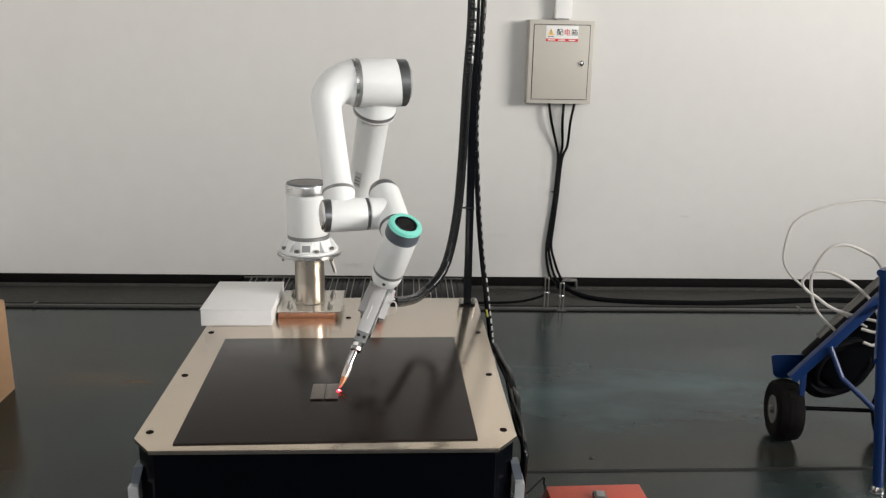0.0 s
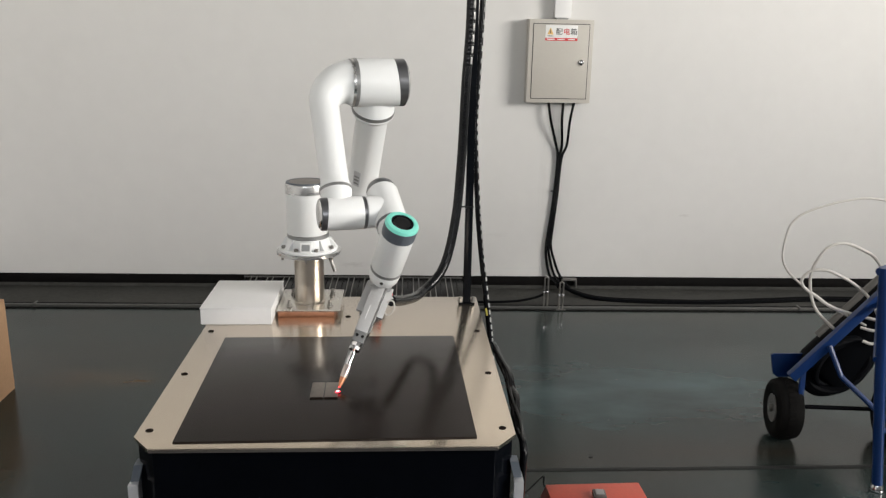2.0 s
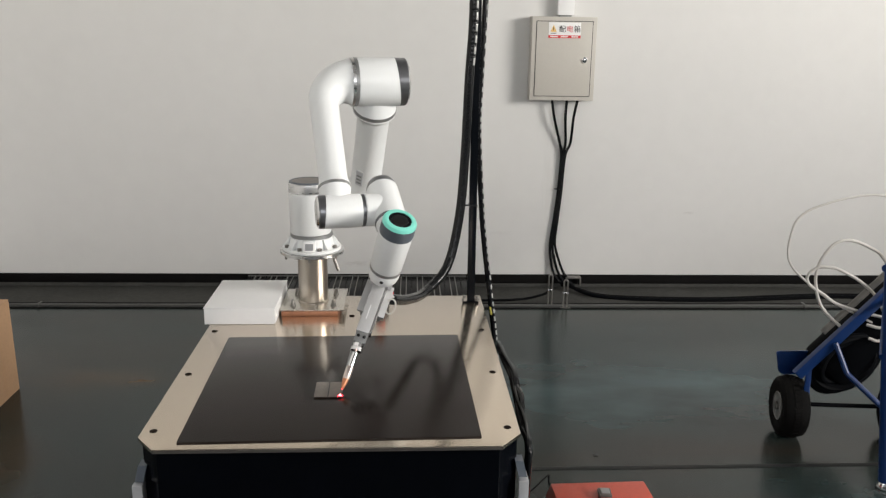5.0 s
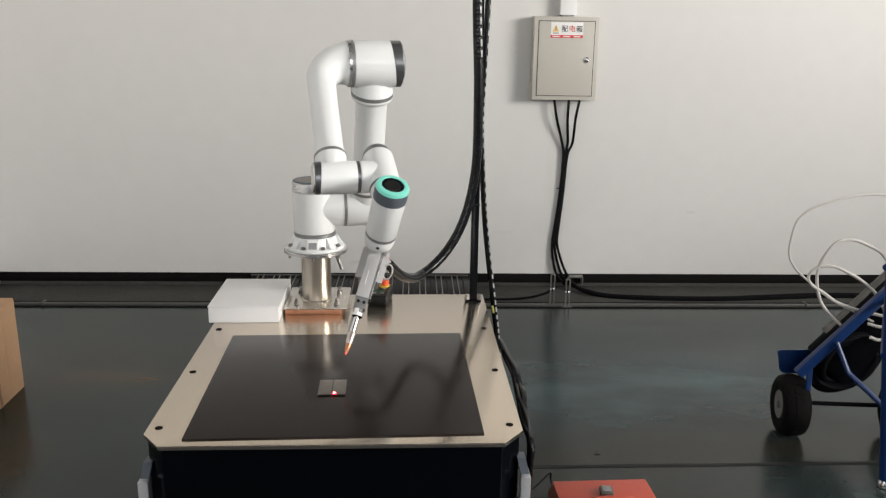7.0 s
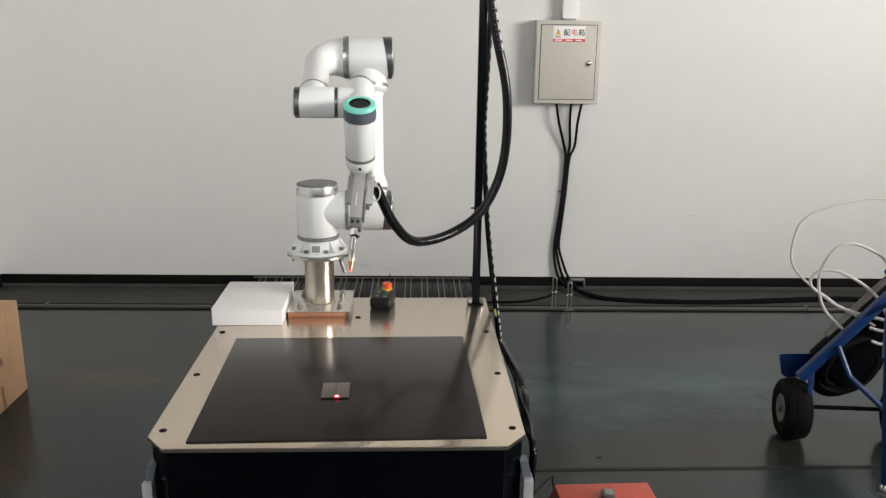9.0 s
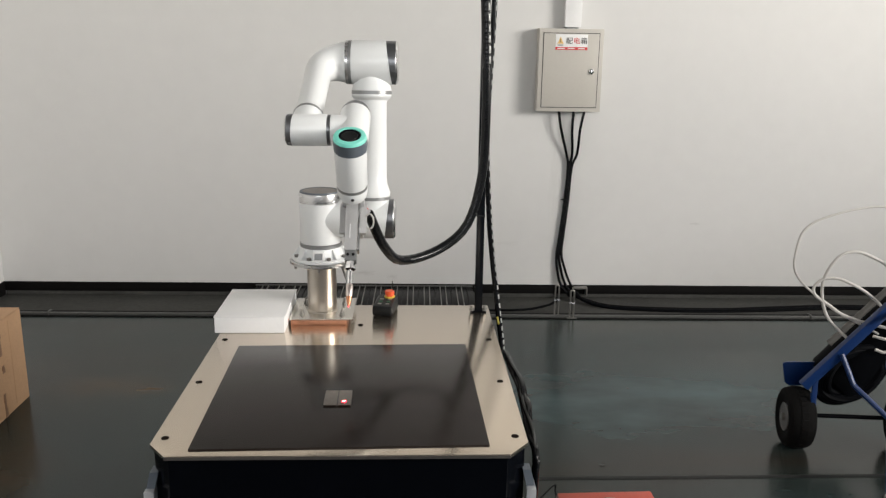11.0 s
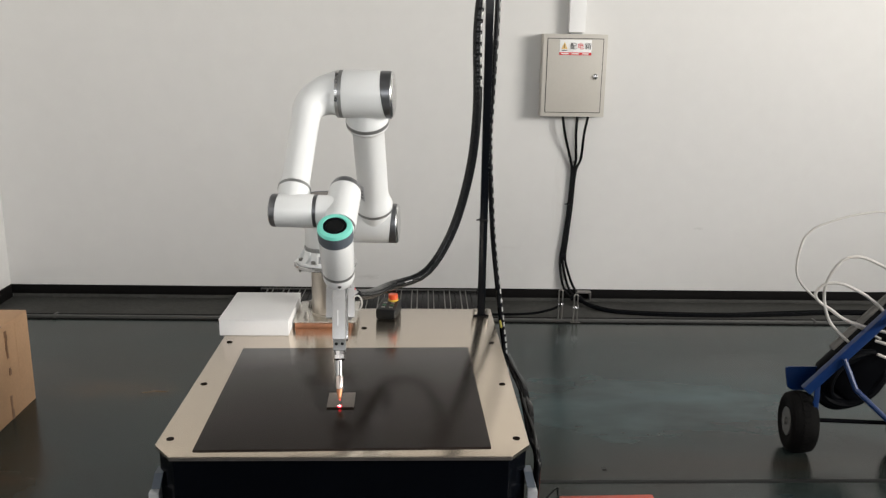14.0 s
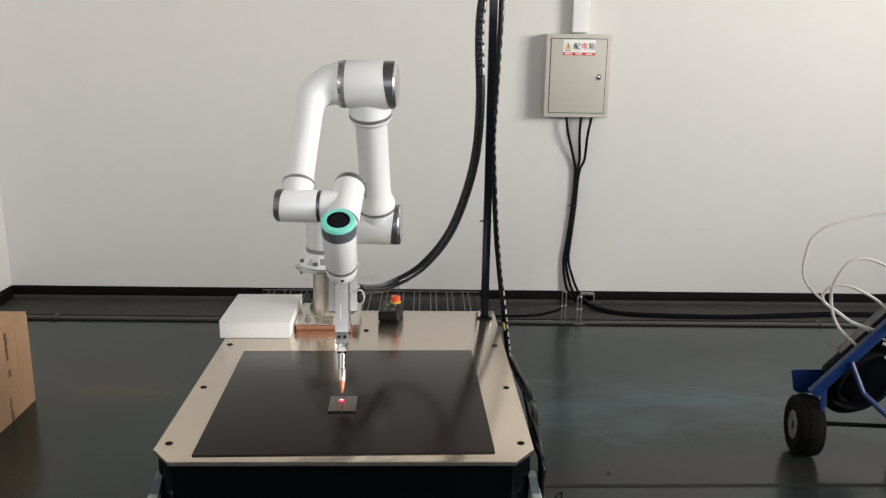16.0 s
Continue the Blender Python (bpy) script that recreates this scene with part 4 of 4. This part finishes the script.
def floor_runs():
    c = thing("floor_conduit", ROOM @ pose(0, 0, 0), "long grey steel conduit lying along the wall on the floor", "conduit")
    part("pipe", box(LEFT + 0.02, RIGHT - 0.02, -0.421, -0.400, 0.0, 0.017, 0.004), M_CONDUIT, c)
    part("joint_strip", box(LEFT + 0.02, RIGHT - 0.02, -0.452, -0.430, 0.0, 0.003, 0.001), M_SKIRT, c)
    part("edge_strip", box(LEFT + 0.02, RIGHT - 0.02, -0.397, -0.372, 0.0, 0.016, 0.003), M_SKIRT, c)
    for x in (-2.02, 2.6):
        part("saddle", box(x - 0.007, x + 0.007, -0.4285, -0.366, 0.0, 0.021, 0.002), M_CONDUIT, c)
    r = thing("floor_cable", ROOM @ pose(0, 0, 0), "thick black cable bundle lying along the wall", "cable")
    for k in range(3):
        pts = smooth_line([(1.15 + 0.02 * k, -0.09, 0.06), (1.25, -0.15 - 0.012 * k, 0.030), (1.40, -0.23 - 0.012 * k, 0.014), (1.7, -0.27 - 0.016 * k, 0.012), (2.1, -0.28 - 0.015 * k, 0.012), (2.45, -0.24 - 0.02 * k, 0.012), (2.9, -0.20 - 0.02 * k, 0.012), (3.6, -0.25 - 0.02 * k, 0.012)], 9)
        part("cable", tube(pts, 0.0115, 8), M_CYL, r)
    t = thing("thin_floor_cable", ROOM @ pose(0, 0, 0), "thin black cable on the floor beside the conduit", "cable")
    part("cable", tube(smooth_line([(0.35, -0.37, 0.03), (0.65, -0.355, 0.024), (0.86, -0.33, 0.024), (0.99, -0.27, 0.03), (1.06, -0.2, 0.035)], 8), 0.008, 8), M_CYL, t)
    for x, y, tall in ((1.028, -0.40, 0.19), (1.118, -0.42, 0.165)):
        cl = thing("pipe_clamp", ROOM @ pose(x, y, 0), "galvanised upright pipe clamp standing on the floor", "clamp", "clamps by the wall")
        part("foot", box(-0.03, 0.03, -0.02, 0.02, 0, 0.004, 0.001), M_CLAMP, cl)
        for s in (-1, 1):
            part("rod", lathe([(0.004, 0.005), (tall, 0.005)], 10, Matrix.Translation((0.011 * s, 0, 0))), M_CLAMP, cl)
            part("nut", lathe([(tall * 0.55, 0.009), (tall * 0.55 + 0.009, 0.009)], 6, Matrix.Translation((0.011 * s, 0, 0))), M_CHROME, cl)
        part("bow", tube([(0.011 * math.cos(a), 0, tall + 0.011 * math.sin(a)) for a in np.linspace(0, math.pi, 9)], 0.005, 8), M_CLAMP, cl)
    b = thing("wall_bracket", ROOM @ pose(1.24, 0, 0.06), "small galvanised bracket at the foot of the wall", "bracket")
    part("plate", box(-0.055, 0.045, -0.06, -0.013, 0.012, 0.022, 0.001), M_CLAMP, b)
    part("tab", box(0.035, 0.045, -0.062, -0.013, -0.035, 0.0115, 0.001), M_CLAMP, b)
    g = thing("floor_grating", ROOM @ pose(0, 0, 0), "dark ribbed metal grating on the floor by the wall", "grating")
    part("tray", box(-0.86, 0.54, -0.50, -0.014, 0.0, 0.072, 0.002), M_CABINET, g)
    part("rim", box(-0.86, 0.54, -0.030, -0.014, 0.0725, 0.080, 0.001), M_CONDUIT, g)
    for k in range(40):
        x = -0.845 + k * 0.0345
        part("rib", box(x - 0.0028, x + 0.0028, -0.498, -0.032, 0.0725, 0.077, 0.001, seg=1), M_CLAMP if k % 3 else M_CABINET, g)
    rnd = random.Random(9)
    s = bmesh.new()
    for k in range(9):
        x, y, q = -1.6 + 3.6 * rnd.random(), 1.5 + 1.6 * rnd.random(), 0.002 + 0.002 * rnd.random()
        box(x - q, x + q, y - q * 0.7, y + q * 0.7, 0, 0.002, bm=s)
    for x, y in ((0.89, 1.37), (0.52, 1.97)):
        box(x - 0.009, x + 0.009, y - 0.006, y + 0.006, 0, 0.004, 0.001, bm=s, seg=1)
    solid("floor_grit", s, M_PRINT, "small dark crumbs of dirt on the floor", "dirt", kind="stuff")


# ---- round the table ----
def wheel(parent, x, y, r, w):
    wh = part("wheel", lathe([(-w * 0.42, r * 0.46), (-w * 0.44, r * 0.44), (-w * 0.30, r * 0.40), (-w * 0.22, r * 0.36), (-w * 0.28, r * 0.2), (-w * 0.42, r * 0.16), (w * 0.42, r * 0.16), (w * 0.28, r * 0.2), (w * 0.22, r * 0.36), (w * 0.44, r * 0.44), (w * 0.42, r * 0.46)], 36, ALONG_X), M_RIM, parent, "grey pressed steel rim")
    wh.location = (x, y, r)
    wh.rotation_euler = (0, 0, math.radians(-9))
    prof = []
    for k in range(15):
        a = math.pi * (k / 14)
        prof.append((-w / 2 * math.cos(a) * (1 if abs(math.cos(a)) < 0.9 else 0.96), r * (0.70 + 0.285 * math.sin(a) ** 0.55)))
    t = lathe([(w * 0.2, r * 0.44), (-w * 0.2, r * 0.44), (-w * 0.40, r * 0.47)] + prof + [(w * 0.40, r * 0.47), (w * 0.2, r * 0.44)], 48, ALONG_X, ends=False)
    part("tyre", t, M_TYRE, wh, "black pneumatic tyre with block tread")
    blocks = bmesh.new()
    for k in range(34):
        for s in (-1, 0, 1):
            box(s * w * 0.27 - w * 0.11, s * w * 0.27 + w * 0.11, -0.008, 0.008, r * 0.955 - (0.008 if s else 0), r * 1.0 - (0.009 if s else 0), bm=blocks, m=pose(0, 0, 0, (k + (0.5 if s else 0)) * 360 / 34))
    part("tread", blocks, M_TYRE, wh)["kind"] = "stuff"
    part("hub", lathe([(-w * 0.52, r * 0.09), (-w * 0.50, r * 0.13), (-w * 0.43, r * 0.13)], 16, ALONG_X), M_CLAMP, wh)


def cylinder_trolley():
    t = thing("cylinder_trolley", pose(0, 0, 0), "blue two-wheeled gas cylinder trolley leaning on a prop leg", "trolley")
    r = 0.129
    wheel(t, 1.733, 1.53, r, 0.112)
    wheel(t, 2.170, 1.462, r, 0.112)
    part("axle", tube([(1.745, 1.53, r + 0.010), (2.165, 1.462, r + 0.022)], 0.009, 12), M_CYL, t, "dark steel axle")
    # toe plate, rails and stays
    plate = slab([(-0.012, 0.048), (0.0, 0.056), (0.20, 0.056), (0.20, -0.05), (0.025, -0.05), (0.006, -0.035)], 0, 0.006, 0.0015, pose(0, 0, 0, 90))
    toe = part("toe_plate", plate, M_BLUE, t, "blue folded toe plate")
    toe.location = (1.695, 1.60, 0.292)
    turn = pose(0, 0, 0, 0, -47.5, 0)
    for dx, y in ((0.0, 1.45), (0.30, 1.66)):
        part("rail", box(-0.03, 1.25, -0.014, 0.014, -0.021, 0.021, 0.005, m=Matrix.Translation((1.725 + dx, y, 0.325)) @ turn), M_BLUE, t, "blue square tube rail")
    for a, b in (((1.835, 1.43, 0.447), (1.870, 1.38, 0.338)), ((1.870, 1.38, 0.338), (2.035, 1.25, 0.180))):
        part("brace", tube([a, b], 0.0105, 10), M_BLUE, t)
    part("stay", box(-0.011, 0.011, -0.005, 0.005, 0, 0.17, 0.002, m=pose(1.764, 1.46, 0.150, 0, -2, 0)), M_BLUE, t, "pale worn blue flat stay")
    part("prop_leg", tube([(1.812, 1.12, 0.86), (1.855, 1.11, 0.45), (1.905, 1.10, 0.03)], 0.019, 14), M_BLUE, t, "blue tubular prop leg")
    part("leg_foot", lathe([(0, 0.024), (0.008, 0.026), (0.02, 0.022), (0.03, 0.018), (0.034, 0.012)], 14, Matrix.Translation((1.906, 1.10, 0))), M_CHROME, t, "bright metal foot")
    part("cross_bar", tube([(1.795, 1.12, 0.845), (2.20, 1.46, 0.845)], 0.013, 10), M_BLUE, t)
    part("leg_link", tube([(1.865, 1.10, 0.235), (2.15, 1.22, 0.235)], 0.010, 10), M_BLUE, t)
    part("leg_link", tube([(1.83, 1.11, 0.52), (2.02, 1.44, 0.62)], 0.012, 10), M_BLUE, t)
    # coiled black hose and the tank between the rails
    tank = thing("gas_cylinder", pose(1.875, 1.575, 0.255, 0, 42.5, 0), "dark gas cylinder lying on the blue trolley", "gas cylinder")
    part("shell", lathe([(0.0, 0.07), (0.015, 0.10), (0.04, 0.112), (0.85, 0.112), (0.93, 0.085), (0.97, 0.035), (1.02, 0.03)], 40), M_CYL, tank)
    part("sleeve", lathe([(0.12, 0.0135), (0.95, 0.0135)], 16, Matrix.Translation((-0.150, -0.02, 0.0))), M_SLEEVE, tank, "grey metal tube")
    coil = thing("hose_coil", pose(0, 0, 0), "coil of black rubber hose hung on the trolley", "hose")
    for k in range(9):
        ring, lift = 0.085 + 0.009 * (k % 5), 0.016 * (k // 5)
        pts = [(1.925 + (ring + 0.02) * math.cos(a), 1.515 - 0.022 * (k // 5) - 0.006 * (k % 2) + 0.012 * math.sin(2 * a + k), 0.325 + lift + ring * math.sin(a) + 0.03 * math.cos(a)) for a in np.linspace(0, 2 * math.pi, 33)]
        part("turn", tube(pts, 0.0125, 8), M_CYL, coil)


def milky_tubes():
    paths = (
        [(1.90, 1.49, 0.470), (1.885, 1.48, 0.487), (1.80, 1.5, 0.57), (1.762, 1.5, 0.66), (1.760, 1.5, 0.745), (1.808, 1.5, 0.829), (1.874, 1.5, 0.848), (1.95, 1.5, 0.823), (2.017, 1.5, 0.779), (2.09, 1.5, 0.66), (2.10, 1.46, 0.52), (2.03, 1.45, 0.45), (1.985, 1.46, 0.455)],
        [(2.02, 1.44, 0.55), (1.938, 1.48, 0.562), (1.855, 1.5, 0.588), (1.79, 1.5, 0.631), (1.737, 1.5, 0.665), (1.722, 1.5, 0.70), (1.755, 1.5, 0.735), (1.815, 1.5, 0.738), (1.87, 1.5, 0.718), (1.94, 1.5, 0.68), (2.012, 1.5, 0.619), (2.05, 1.48, 0.54), (2.03, 1.46, 0.50), (1.98, 1.48, 0.505)],
        [(1.99, 1.46, 0.52), (1.934, 1.49, 0.547), (1.83, 1.5, 0.60), (1.739, 1.5, 0.666), (1.66, 1.5, 0.735), (1.631, 1.5, 0.80), (1.640, 1.5, 0.90), (1.665, 1.5, 0.945), (1.72, 1.5, 0.980), (1.849, 1.5, 1.018), (1.978, 1.5, 1.027), (2.15, 1.5, 0.98), (2.25, 1.5, 0.86), (2.22, 1.5, 0.80)],
    )
    for k, p in enumerate(paths):
        t = thing("plastic_tube", pose(0, 0, 0), "milky white plastic tube looping loosely over the trolley", "tube", "tubes on the trolley")
        part("tube", tube(smooth_line(p, 8), 0.0062 if k < 2 else 0.0045, 10), M_TUBE, t)


def toolbox():
    t = thing("toolbox", pose(0.765, 0.755, 0, 0, 0, 1.5), "red steel toolbox with a grey clasp standing on the floor", "toolbox")
    part("body", box(-0.165, 0.165, -0.10, 0.10, 0, 0.14, 0.006), M_RED, t)
    lid = box(-0.168, 0.168, -0.103, 0.103, 0.1405, 0.198, 0.006)
    for v in lid.verts:
        if v.co.z > 0.18:
            v.co.x *= 0.93
            v.co.y *= 0.86
    part("lid", lid, M_RED, t)
    part("clasp", box(-0.020, 0.022, -0.02, 0.028, 0.1982, 0.215, 0.006, m=pose(0, 0, 0, 0, 0, -6)), M_SLEEVE, t, "grey clasp")
    part("clasp_plate", box(-0.013, 0.015, -0.014, 0.020, 0.2152, 0.2185, 0.002, m=pose(0, 0, 0, 0, 0, -6)), M_RING, t)
    part("handle", tube(smooth_line([(-0.06, -0.055, 0.195), (-0.06, -0.065, 0.225), (0.06, -0.065, 0.225), (0.06, -0.055, 0.195)], 6), 0.006, 8), M_RED, t)


def cardboard_box():
    x1, y0, y1, h = -1.632, 1.52, 2.05, 0.432
    c = thing("cardboard_box", pose(x1 - 0.27, (y0 + y1) / 2, 0), "brown cardboard carton with torn tape standing on the floor", "carton")
    w, d = 0.27, (y1 - y0) / 2
    part("body", box(-w, w, -d, d, 0, h - 0.004, 0.004), M_CARD, c)
    for s in (-1, 1):
        part("flap", box(-w + 0.002, w - 0.002, -d if s < 0 else 0.003, -0.003 if s < 0 else d, h - 0.0035, h, 0.0012, m=None), M_CARD, c)
    part("tape", box(-w, w + 0.001, -0.028, 0.028, h + 0.0002, h + 0.0012), M_TAPE, c)
    rnd = random.Random(3)
    for y, z0, z1 in ((0.050, 0.28, 0.405), (0.040, 0.0, 0.11), (0.055, 0.20, 0.235)):
        tear, z = bmesh.new(), z0
        while z < z1:
            hgt = 0.012 + 0.02 * rnd.random()
            q = y + 0.004 * rnd.random()
            box(w + 0.0003, w + 0.0022, q - 0.005 - 0.006 * rnd.random(), q + 0.006 + 0.006 * rnd.random(), z, min(z1, z + hgt), bm=tear)
            z += hgt * 0.9
        part("torn_tape", tear, M_TAPE, c, "dark torn strip of tape")
    part("stripe", box(w + 0.0002, w + 0.0010, 0.14, 0.15, 0.02, h - 0.02), M_CARD, c)


# ---- all of it ----
room()
welding_table()
worktop_things()
pedestal()
LINKS = robot_arm()
SPOT = laser_spot()
SEGMENTS = gun_hose()
post()
wrapped_cable()
side_cables()
pendant()
enclosure()
floor_runs()
cylinder_trolley()
milky_tubes()
toolbox()
cardboard_box()


def motions():
    times = sorted({round(0.5 * k, 2) for k in range(33)} | {round(6.3 + 0.1 * k, 2) for k in range(74)})
    poses = {t: arm(t) for t in times}
    back = Matrix.Translation(-ROOT)
    for name, link in LINKS.items():
        walk(link, [(t, back @ poses[t][name]) for t in times])
    walk(SPOT, [(t, Matrix.Translation(poses[t]["spot"])) for t in times])
    steps = sorted({round(0.5 * k, 2) for k in range(33)} | {round(6.25 + 0.25 * k, 2) for k in range(30)})
    shapes = {t: hose_poses(t) for t in steps}
    for k, seg in enumerate(SEGMENTS):
        walk(seg, [(t, shapes[t][k]) for t in steps])


motions()
